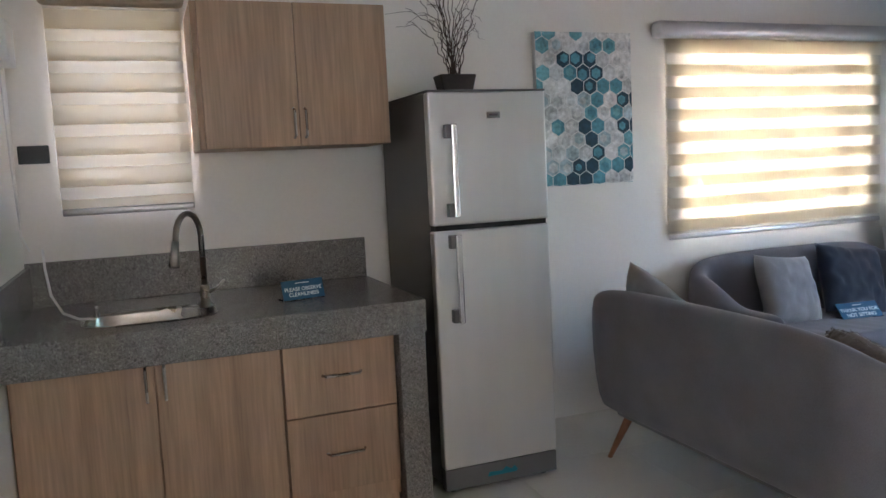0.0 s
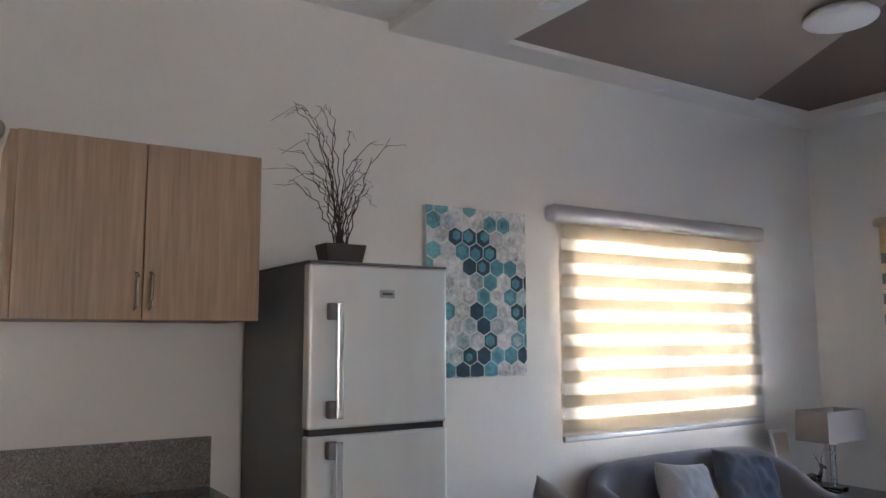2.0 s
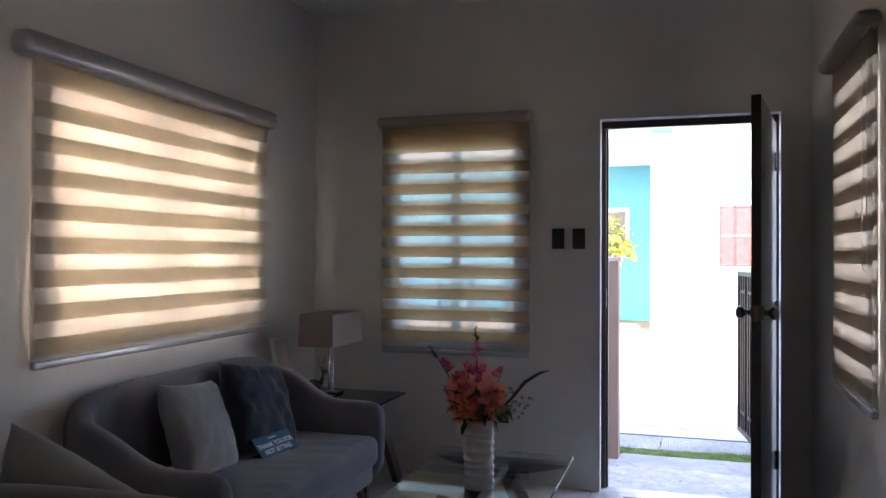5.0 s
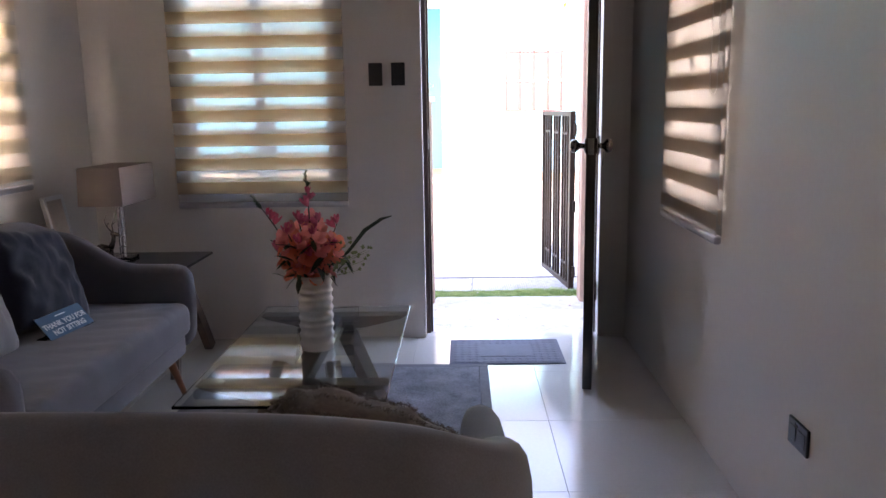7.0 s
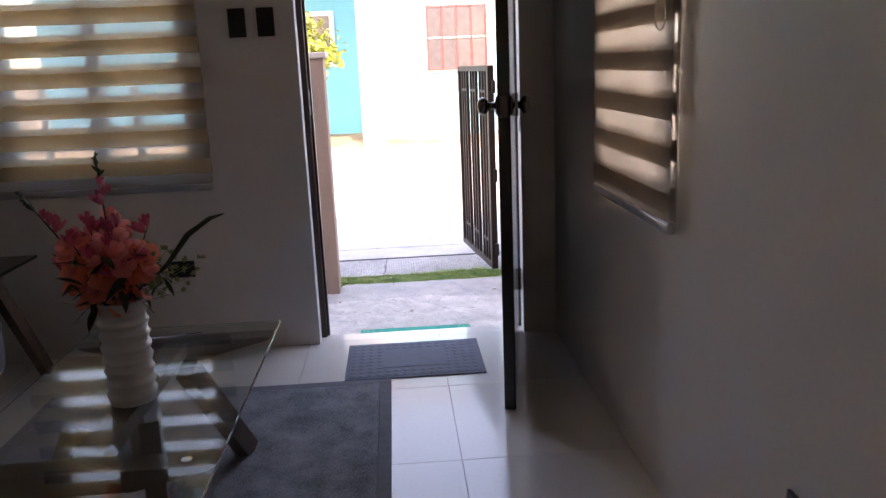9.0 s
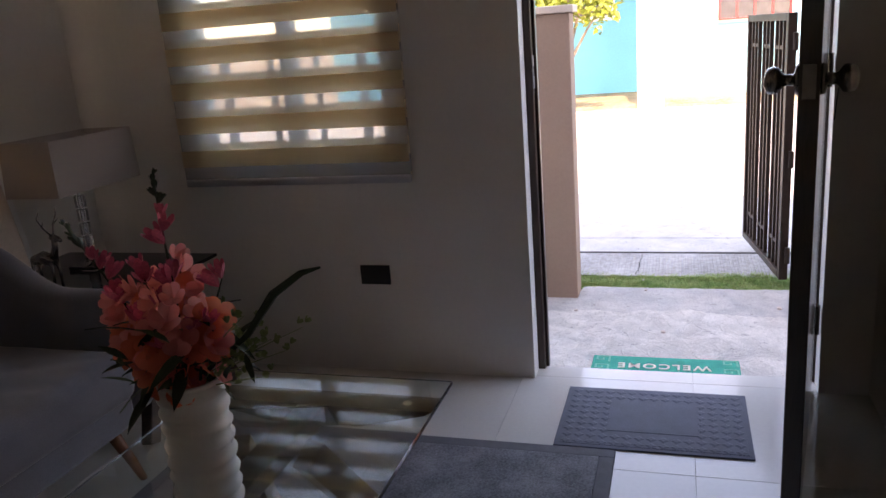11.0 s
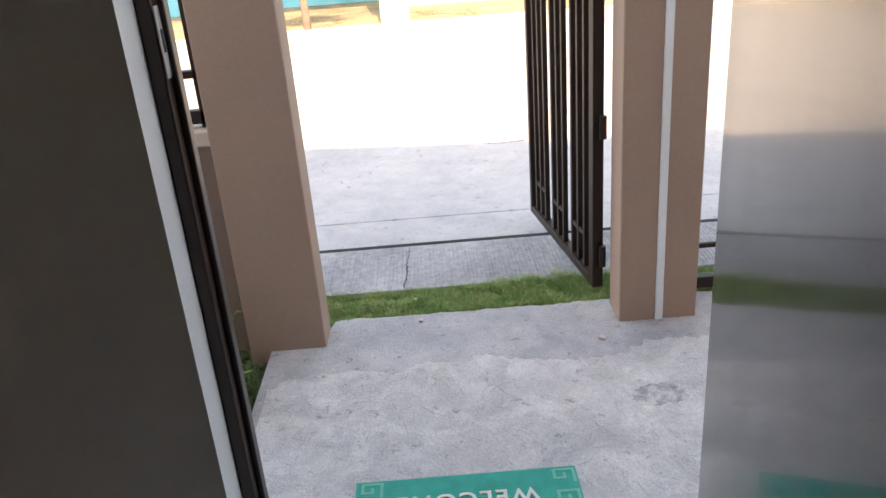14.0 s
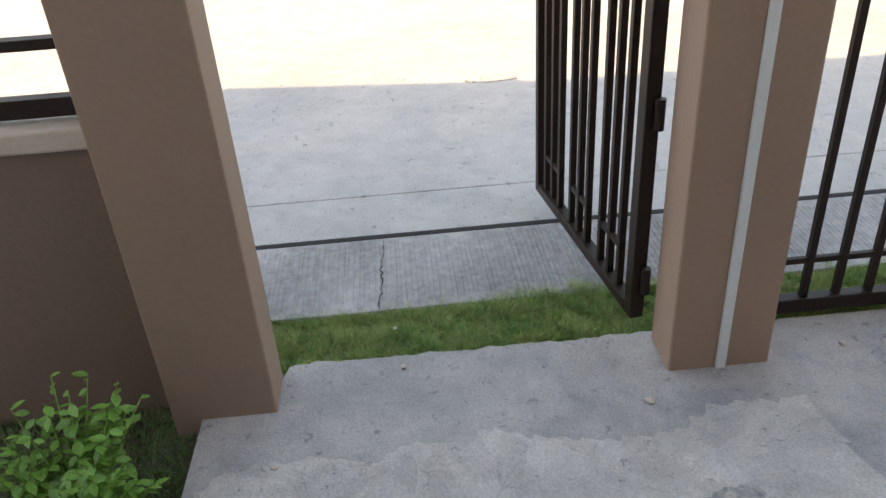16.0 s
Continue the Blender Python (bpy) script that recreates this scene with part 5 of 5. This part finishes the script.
def cushion(name, label, w, h, t, mat, m, seed, rough=0.004, n=26):
    bm = bmesh.new()
    grid = {}
    for s in (-1, 1):
        for i in range(n + 1):
            for k in range(n + 1):
                u, v = 2 * i / n - 1, 2 * k / n - 1
                if s == 1 and (i in (0, n) or k in (0, n)):
                    grid[s, i, k] = grid[-1, i, k]
                    continue
                pinch = 1 - 0.07 * (1 - u * u) * 0 - 0.06 * (1 - abs(u) ** 2) * abs(v) ** 4
                pinch2 = 1 - 0.06 * (1 - abs(v) ** 2) * abs(u) ** 4
                z = s * t / 2 * ((1 - u ** 4) * (1 - v ** 4)) ** 0.55
                wr = rough * noise.noise(Vector((u * 3 + seed, v * 3, s * 2))) + rough * 0.6 * noise.noise(Vector((u * 9 + seed, v * 4, s)))
                grid[s, i, k] = bm.verts.new((u * w / 2 * pinch2, v * h / 2 * pinch, z + wr * (1 - u ** 8) * (1 - v ** 8)))
    for s in (-1, 1):
        for i in range(n):
            for k in range(n):
                bm.faces.new((grid[s, i, k], grid[s, i + 1, k], grid[s, i + 1, k + 1], grid[s, i, k + 1]))
    ob = part(name, bm, mat, smooth=True)
    ob.matrix_world = m
    return tagged(ob, label, "cushion", group="sofa cushions")


cushion("throw_pillow", "pale grey velvet throw pillow leaning on the sofa", 0.40, 0.40, 0.15, M_PIL_LIGHT, pose(3.17, 3.19, 0.62, 68, 0, 6) @ pose(0, 0, 0, 0, 0, -7), 1, 0.012)
cushion("throw_pillow", "slate blue velvet throw pillow leaning on the sofa", 0.42, 0.42, 0.15, M_PIL_BLUE, pose(3.66, 3.20, 0.628, 66, 0, -6) @ pose(0, 0, 0, 0, 0, -9), 2, 0.018)
cushion("throw_pillow", "pale grey throw pillow on the sofa facing the door", 0.42, 0.42, 0.14, M_PIL_LIGHT, pose(1.985, 2.76, 0.655, 72, 0, 90) @ pose(0, 0, 0, 0, 0, 28), 3, 0.008)
fur = cushion("fur_cushion", "shaggy brown fur cushion on the sofa facing the door", 0.42, 0.35, 0.19, M_FUR, pose(2.05, 1.735, 0.585, 70, 0, 92) @ pose(0, 0, 0, 0, 0, 24), 4, 0.02)
for v in fur.data.vertices:
    u, w = v.co.x / 0.21, v.co.y / 0.175
    k = 1 - 0.26 * (u * w) ** 2 - 0.07 * noise.noise(v.co * 14) - 0.05 * noise.noise(v.co * 30)
    v.co.x, v.co.y = v.co.x * k, v.co.y * k
r = random.Random(8)
vs, fs = [], []
down = fur.matrix_world.to_3x3().inverted() @ Vector((0, 0, -1))
for p in fur.data.polygons:
    clump = Vector((r.gauss(0, 0.25), r.gauss(0, 0.25), r.gauss(0, 0.25)))
    for _ in range(40):
        c = p.center + Vector((r.uniform(-0.011, 0.011), r.uniform(-0.011, 0.011), r.uniform(-0.003, 0.003)))
        nn = (p.normal + clump + Vector((r.gauss(0, 0.35), r.gauss(0, 0.35), r.gauss(0, 0.35)))).normalized() * r.uniform(0.005, 0.011)
        sd = nn.orthogonal().normalized() * 0.0005
        mid, tip = c + nn * 0.6, c + nn + down * r.uniform(0.001, 0.004)
        n0 = len(vs)
        vs += [c - sd, c + sd, mid + sd * 0.8, mid - sd * 0.8, tip]
        fs += [(n0, n0 + 1, n0 + 2, n0 + 3), (n0 + 3, n0 + 2, n0 + 4)]
me = bpy.data.meshes.new("fur")
me.from_pydata(vs, [], fs)
me.materials.append(M_FUR)
pile = new("fur", me)
pile.parent = fur
pile["kind"] = "stuff"
tent_sign("navy acrylic notice thanking for not sitting on the sofa seat", ["THANK YOU FOR", "NOT SITTING"], 3.53, 3.005, 0.448, -7, 0.27, 0.105, 50, 0.031)

# ---- rugs and mats ----
rug = thing("rug", "dark grey woven rug with a bound edge", "rug")
part("carpet", box(2.60, 4.37, 1.455, 2.705, 0.0, 0.010, 0.003), M_RUG, rug)
for x0, x1, y0, y1 in ((4.37, 4.415, 1.41, 2.75), (2.555, 2.60, 1.41, 2.75), (2.60, 4.37, 1.41, 1.455), (2.60, 4.37, 2.705, 2.75)):
    part("binding", box(x0, x1, y0, y1, 0.0, 0.009, 0.003), M_RUG_EDGE, rug)
mt_ = thing("door_mat", "slate grey rubber mat with diamond pattern inside the door", "door mat")
part("sheet", box(4.425, 4.835, 1.02, 1.60, 0.0, 0.006, 0.002), M_MAT, mt_)
part("rim", box(4.44, 4.82, 1.035, 1.585, 0.006, 0.0075, 0.001), M_MAT, mt_)
bm = bmesh.new()
for i in range(10):
    for k in range(15):
        x, y = 4.455 + i * 0.0385, 1.055 + k * 0.0365
        inside = 4.53 < x < 4.73 and 1.17 < y < 1.45
        if not inside:
            c = bmesh.ops.create_cone(bm, cap_ends=True, segments=4, radius1=0.018, radius2=0.010, depth=0.002, matrix=Matrix.Translation((x, y, 0.0085)))
part("raised_pattern", bm, M_MAT, mt_)
part("raised_panel", box(4.53, 4.73, 1.17, 1.45, 0.0075, 0.009, 0.0007), M_MAT, mt_)
wm = thing("welcome_mat", "green vinyl welcome mat on the concrete outside", "door mat")
part("sheet", box(5.045, 5.397, 1.0, 1.577, GZ, GZ + 0.012, 0.003), M_GREEN_MAT, wm)
lettering("lettering", "WELCOME", 0.066, M_CREAM, wm, pose(5.30, 1.29, GZ + 0.0145, 0, 0, 90), 0.0012)
for y in (1.035, 1.535):
    for k in range(4):
        x = 5.085 + k * 0.082
        for a0, a1, b0, b1 in ((0, 0.056, -0.03, -0.022), (0.048, 0.056, -0.022, 0.028), (0.016, 0.048, 0.02, 0.028), (0.016, 0.024, -0.006, 0.02), (0.024, 0.038, -0.006, 0.002)):
            part("key_pattern", box(x + a0, x + a1, y + b0, y + b1, GZ + 0.012, GZ + 0.0135), M_GREEN_KEY, wm)

# ---- coffee table ----
ct = thing("coffee_table", "glass coffee table on crossed dark wood legs", "table")
TX0, TX1, TY0, TY1, TZ = 2.81, 3.95, 1.755, 2.37, 0.43
part("glass_top", box(TX0, TX1, TY0, TY1, TZ - 0.010, TZ, 0.002, seg=1), M_GLASS, ct, "clear greenish glass top")
for bx in (3.02, 3.83):
    out = [(-0.30, 0.0), (-0.28, -0.012), (-0.12, -0.05), (0.12, -0.05), (0.28, -0.012), (0.30, 0.0)]
    bm = plate(out, -0.035, 0.035)
    part("beam", bm, M_TABLEWOOD, ct, "boat-shaped dark wooden beam").matrix_basis = pose(bx, 2.06, TZ - 0.011, 90, 0, 90)
for p0, p1 in (((3.60, 1.975, 0.405), (3.87, 1.885, 0.01)), ((3.60, 2.14, 0.405), (3.87, 2.24, 0.01)), ((3.24, 1.975, 0.405), (2.96, 1.89, 0.01)), ((3.24, 2.14, 0.405), (2.96, 2.25, 0.01))):
    d = Vector(p1) - Vector(p0)
    bm = box(-0.024, 0.024, -0.034, 0.034, -d.length / 2, d.length / 2, 0.003)
    q = d.to_track_quat("Z", "Y").to_matrix().to_4x4()
    part("leg", bm, M_TABLEWOOD, ct).matrix_basis = Matrix.Translation((Vector(p0) + Vector(p1)) / 2) @ q
part("spine", box(2.99, 3.86, 2.025, 2.095, TZ - 0.055, TZ - 0.0125, 0.004), M_TABLEWOOD, ct, "long dark wooden spine under the glass")
for bx in (3.02, 3.83):
    for by in (1.83, 2.29):
        part("glass_pad", rod((bx, by, TZ - 0.014), (bx, by, TZ - 0.0102), 0.012), M_CHROME, ct)
ah = thing("acrylic_stand", "empty clear acrylic sign stand on the glass table", "sign stand", 3.55, 2.03, TZ, -80)
o = part("front", box(-0.11, 0.11, 0, 0.10, -0.0015, 0.0015, 0.0005, seg=1), M_ACRYLIC, ah)
o.matrix_basis = pose(0, 0, 0.002, 50)
o = part("back", box(-0.11, 0.11, 0, 0.10, -0.0015, 0.0015, 0.0005, seg=1), M_ACRYLIC, ah)
o.matrix_basis = pose(0, 0.128, 0.002, 130)

# ---- vase with flowers ----
va = thing("flower_vase", "white ribbed ceramic vase on the glass table", "vase", 3.355, 2.045, TZ)
prof = [(0.049, 0.0), (0.056, 0.003)]
for k in range(8):
    z = 0.012 + k * 0.031
    prof += [(0.0555, z), (0.0605, z + 0.010), (0.0615, z + 0.015), (0.057, z + 0.021)]
prof += [(0.056, 0.262), (0.054, 0.264), (0.050, 0.262), (0.049, 0.20), (0.048, 0.03)]
bm = lathe(prof, 40)
for v in bm.verts:
    v.co.z += 0.006 * v.co.x / 0.07 * math.sin(v.co.z * 60)
part("body", bm, M_CERAMIC, va, smooth=True)
part("rim", lathe([(0.0545, 0.258), (0.0572, 0.261), (0.0575, 0.265), (0.055, 0.268), (0.051, 0.267), (0.0495, 0.262)], 40, cap=False), M_CERAMIC, va, "thin rounded lip", True)
bq = thing("bouquet", "coral and pink artificial flowers standing in the vase", "flowers", 3.355, 2.045, TZ + 0.235)


def petal_flower(name, mat, size, cup):
    bm = bmesh.new()
    for k in range(6):
        a0 = 2 * math.pi * k / 6 + (0.2 if k % 2 else 0)
        rows = []
        for t, w in ((0.04, 0.12), (0.35, 0.36), (0.7, 0.44), (0.92, 0.30), (1.0, 0.12)):
            rows.append([bm.verts.new(Matrix.Rotation(a0, 3, "Z") @ Vector((size * t, s * w * size, size * (cup * (1 - t) * 0 + cup * t ** 1.3 - 0.35 * (t > 0.8) * (t - 0.8)) + abs(s) * 0.06 * size))) for s in (-1, 0, 1)])
        for p, q in zip(rows, rows[1:]):
            for j in range(2):
                bm.faces.new((p[j], p[j + 1], q[j + 1], q[j]))
    me = bpy.data.meshes.new(name)
    bm.to_mesh(me)
    bm.free()
    me.materials.append(mat)
    me.shade_smooth()
    return me


blooms = [petal_flower("blossom", M_PETAL, 0.034, 0.35), petal_flower("blossom", M_PETAL_PINK, 0.030, 0.7), petal_flower("blossom", M_PETAL_PINK, 0.026, 1.0)]
bud_me = petal_flower("bud", M_BUD, 0.017, 2.2)
tip_me = petal_flower("tip_bud", M_LEAF_DARK, 0.008, 2.4)
vleaf = leaf_mesh("leaf", 0.10, 0.022, M_LEAF_DARK)
gleaf = leaf_mesh("leaf", 0.085, 0.017, M_LEAF_MID)
r = random.Random(21)
STEMS = [(0.02, 0.02, 0.385, 6), (0.0, 0.20, 0.305, 5), (-0.02, 0.13, 0.13, 8), (0.02, -0.085, 0.215, 7), (-0.02, 0.045, 0.235, 8), (0.04, 0.025, 0.21, 7),
         (-0.04, -0.03, 0.23, 8), (-0.02, -0.065, 0.14, 7), (0.05, 0.07, 0.185, 7), (-0.05, 0.04, 0.16, 8), (-0.06, -0.015, 0.19, 7), (-0.04, 0.085, 0.20, 7), (-0.05, 0.0, 0.12, 6)]
for dx, dy, h, nb_ in STEMS:
    tall = h > 0.3

    def at(t):
        return Vector((dx * t ** 1.5, dy * t ** 1.5 + 0.03 * math.sin(t * 4) * (h > 0.4), -0.1 + (h + 0.1) * t - (0.05 * t ** 4 if abs(dy) > 0.2 else 0)))

    part("stem", tube([at(k / 8) for k in range(9)], [0.003] * 5 + [0.0025, 0.0022, 0.002, 0.001], 6), M_LEAF_DARK, bq)
    for k in range(nb_):
        t = (0.40 if tall else 0.52) + (0.34 if tall else 0.44) * k / nb_
        a = r.uniform(0, 2 * math.pi)
        c = at(t) + Vector((0.026 * math.cos(a), 0.026 * math.sin(a), r.uniform(-0.01, 0.012)))
        tilt = Vector((math.cos(a), math.sin(a), r.uniform(0.2, 0.9)))
        m = Matrix.Translation(c) @ tilt.to_track_quat("Z", "Y").to_matrix().to_4x4() @ Matrix.Rotation(r.uniform(0, 6.28), 4, "Z") @ Matrix.Scale(r.uniform(0.75, 1.12), 4)
        shared("blossom", blooms[r.choice((0, 0, 1)) if k < nb_ - 2 else 2], bq, m)
    for k in range(3 if tall else 2):
        t = (0.76 if tall else 0.93) + 0.045 * k
        side = Vector((r.uniform(-1, 1), r.uniform(-1, 1), 1.2)).normalized()
        shared("bud", bud_me, bq, Matrix.Translation(at(t)) @ side.to_track_quat("Z", "Y").to_matrix().to_4x4() @ Matrix.Scale(1.05 - 0.18 * k, 4))
    if tall:
        for k in range(5):
            side = (at(1) - at(0.9)).normalized() + Vector((r.uniform(-0.5, 0.5), r.uniform(-0.5, 0.5), 0))
            shared("tip_bud", tip_me, bq, Matrix.Translation(at(0.90 + 0.025 * k)) @ side.to_track_quat("Z", "Y").to_matrix().to_4x4() @ Matrix.Scale(1.1 - 0.12 * k, 4))
for k in range(95):
    a, el = r.uniform(0, 2 * math.pi), r.uniform(-0.6, 1.0)
    c = Vector((r.gauss(0, 0.032), r.gauss(0.008, 0.04), r.uniform(0.02, 0.13)))
    shared("leaf", vleaf if k % 3 else gleaf, bq, Matrix.Translation(c) @ Euler((r.uniform(-0.5, 0.5), -el, a)).to_matrix().to_4x4() @ Matrix.Scale(r.uniform(0.55, 1.1), 4))
berry_me = petal_flower("pale_bud", M_SPRIG, 0.007, 1.6)
for k in range(9):
    ex, ey, ez = r.uniform(-0.03, 0.10), r.uniform(-0.19, -0.08), r.uniform(0.05, 0.16)
    pts = [Vector((ex * t, ey * t, 0.0 + ez * t ** 0.7)) for t in (0, 0.25, 0.5, 0.75, 1)]
    part("sprig", tube(pts, [0.0014, 0.0013, 0.0011, 0.0009, 0.0006], 5), M_SPRIG, bq)
    for q in range(6):
        c = pts[2 + q % 3] + Vector((r.uniform(-0.014, 0.014), r.uniform(-0.014, 0.014), r.uniform(-0.004, 0.016)))
        shared("pale_bud", berry_me, bq, Matrix.Translation(c) @ Euler((r.uniform(-1, 1), r.uniform(-1, 1), 0)).to_matrix().to_4x4())
part("long_leaf", tube([(0.0, -0.03, 0.04), (0.01, -0.12, 0.11), (0.01, -0.18, 0.185), (0.0, -0.24, 0.225), (0.0, -0.275, 0.235)], [0.003, 0.006, 0.008, 0.006, 0.002], 6), M_LEAF_DARK, bq)

# ---- side table, lamp and ornaments ----
stb = thing("side_table", "dark glass-topped side table in the corner", "side table")
part("top", box(4.205, 4.63, 2.815, 3.46, 0.538, 0.55, 0.003), material("smoked_glass_top", (0.02, 0.02, 0.022), 0.12, var=0.05), stb)
for p0, p1 in (((4.44, 2.93, 0.532), (4.74, 2.90, 0.006)), ((4.40, 3.34, 0.532), (4.70, 3.38, 0.006)), ((4.40, 2.93, 0.532), (4.22, 2.90, 0.006)), ((4.40, 3.34, 0.532), (4.22, 3.38, 0.006))):
    d = Vector(p1) - Vector(p0)
    bm = box(-0.020, 0.020, -0.030, 0.030, -d.length / 2, d.length / 2, 0.003)
    part("leg", bm, M_TABLEWOOD, stb).matrix_basis = Matrix.Translation((Vector(p0) + Vector(p1)) / 2) @ d.to_track_quat("Z", "Y").to_matrix().to_4x4()
part("spine", box(4.39, 4.45, 2.87, 3.40, 0.495, 0.5375, 0.004), M_TABLEWOOD, stb, "dark wooden spine under the top")
tl = thing("table_lamp", "table lamp with pale rectangular linen shade", "lamp", 4.45, 3.20, 0.55)
part("base", box(-0.055, 0.055, -0.055, 0.055, 0, 0.014, 0.003), M_ACRYLIC, tl)
part("stem", rod((0, 0, 0.014), (0, 0, 0.30), 0.006), M_CHROME, tl)
for k in range(5):
    part("crystal", box(-0.014, 0.014, -0.014, 0.014, 0.02 + k * 0.048, 0.064 + k * 0.048, 0.004), M_ACRYLIC, tl, "clear crystal block")
bm = bmesh.new()
sh_ = [(-0.20, -0.105), (0.20, -0.105), (0.20, 0.105), (-0.20, 0.105)]
lo_ = [bm.verts.new((x, y, 0.285)) for x, y in sh_]
hi_ = [bm.verts.new((x * 0.97, y * 0.94, 0.462)) for x, y in sh_]
for k in range(4):
    bm.faces.new((lo_[k], lo_[(k + 1) % 4], hi_[(k + 1) % 4], hi_[k]))
o = part("shade", bm, M_SHADE, tl, "pale pinkish linen shade")
so = o.modifiers.new("thickness", "SOLIDIFY")
so.thickness = 0.003
part("shade_ring", rod((-0.19, 0, 0.30), (0.19, 0, 0.30), 0.002), M_CHROME, tl)
deer = bmesh.new()
tube([(-0.05, 0, 0.075), (0.0, 0, 0.085), (0.05, 0, 0.08)], [0.016, 0.024, 0.018], 10, deer)
for lx, ly in ((-0.045, 0.01), (-0.045, -0.01), (0.045, 0.01), (0.045, -0.01)):
    tube([(lx, ly, 0.075), (lx * 1.1, ly * 1.3, 0.035), (lx * 1.05, ly * 1.4, 0)], [0.008, 0.0045, 0.004], 6, deer)
tube([(0.05, 0, 0.09), (0.066, 0, 0.125), (0.07, 0, 0.155)], [0.014, 0.010, 0.009], 8, deer)
tube([(0.06, 0, 0.16), (0.085, 0, 0.155), (0.102, 0, 0.148)], [0.011, 0.010, 0.005], 8, deer)
for s in (-1, 1):
    tube([(0.064, s * 0.005, 0.165), (0.05, s * 0.02, 0.195), (0.052, s * 0.035, 0.225), (0.064, s * 0.03, 0.25)], [0.003, 0.0026, 0.002, 0.001], 5, deer)
    tube([(0.05, s * 0.02, 0.195), (0.07, s * 0.028, 0.215)], [0.0022, 0.001], 5, deer)
o = part("deer_figurine", deer, M_DARK_METAL, smooth=True)
o.matrix_world = pose(4.265, 3.22, 0.55, 0, 0, -100)
tagged(o, "small dark bronze deer figurine on the side table", "figurine")
pf = thing("photo_frame", "plain pale photo frame leaning on the wall", "photo frame", 4.31, 3.40, 0.55)
for x0, x1, z0, z1 in ((-0.09, -0.07, 0, 0.335), (0.07, 0.09, 0, 0.335), (-0.07, 0.07, 0, 0.02), (-0.07, 0.07, 0.315, 0.335)):
    part("frame", box(x0, x1, -0.01, 0.01, z0, z1, 0.003), M_PLASTIC_W, pf)
part("picture", box(-0.07, 0.07, -0.004, 0.006, 0.02, 0.315), M_CAP, pf)
for o in list(pf.children):
    o.matrix_basis = pose(0, 0, 0, -10)

# ---- ceiling fittings ----
cl = thing("ceiling_lamp", "round opal ceiling lamp, switched off", "lamp", 3.25, 2.318, HEIGHT + 0.026)
part("tray", rod((0, 0, -0.02), (0, 0, 0), 0.13, 0.13, 40), M_PLASTIC_W, cl)
part("diffuser", lathe([(0.150, -0.018), (0.157, -0.024), (0.157, -0.032), (0.148, -0.042), (0.11, -0.049), (0.05, -0.053), (0.004, -0.054)], 40), M_LAMP_DISH, cl, "opal plastic dish", True)


def downlight(x, y, z):
    root = thing("downlight", "small round white recessed downlight, off", "lamp", x, y, z, group="downlights")
    part("rim", lathe([(0.048, 0.0), (0.05, -0.006), (0.040, -0.008), (0.036, 0.0)], 28), M_PLASTIC_W, root, smooth=True)
    part("lens", rod((0, 0, -0.002), (0, 0, 0.001), 0.036, 0.036, 24), M_LAMP_DISH, root)
    return root


downlight(2.06, 2.9, HEIGHT)
downlight(3.35, 3.45, HEIGHT)

# ---- floor tiles ----
PITCH, JOINT = 0.6, 0.0014
tile_floor = bpy.data.objects["floor"]
tile_cache = {}
x = 3.72 - 8 * PITCH
while x < 5.01:
    y = 1.185 - 6 * PITCH
    while y < KITCHEN_Y:
        x0, x1 = max(x + JOINT / 2, LEFT_X), min(x + PITCH - JOINT / 2, 5.01)
        y0, y1 = max(y + JOINT / 2, BACK_Y), min(y + PITCH - JOINT / 2, KITCHEN_Y)
        if x1 - x0 > 0.02 and y1 - y0 > 0.02 and not (x0 > 1.95 and y1 < RIGHT_Y - 0.14):
            key = (round(x1 - x0, 3), round(y1 - y0, 3))
            if key not in tile_cache:
                bm = box(-key[0] / 2, key[0] / 2, -key[1] / 2, key[1] / 2, -0.004, 0.0, 0.0007, seg=1)
                me = bpy.data.meshes.new("tile")
                bm.to_mesh(me)
                bm.free()
                me.materials.append(M_TILE)
                tile_cache[key] = me
            shared("tile", tile_cache[key], tile_floor, Matrix.Translation(((x0 + x1) / 2, (y0 + y1) / 2, 0)))
        y += PITCH
    x += PITCH
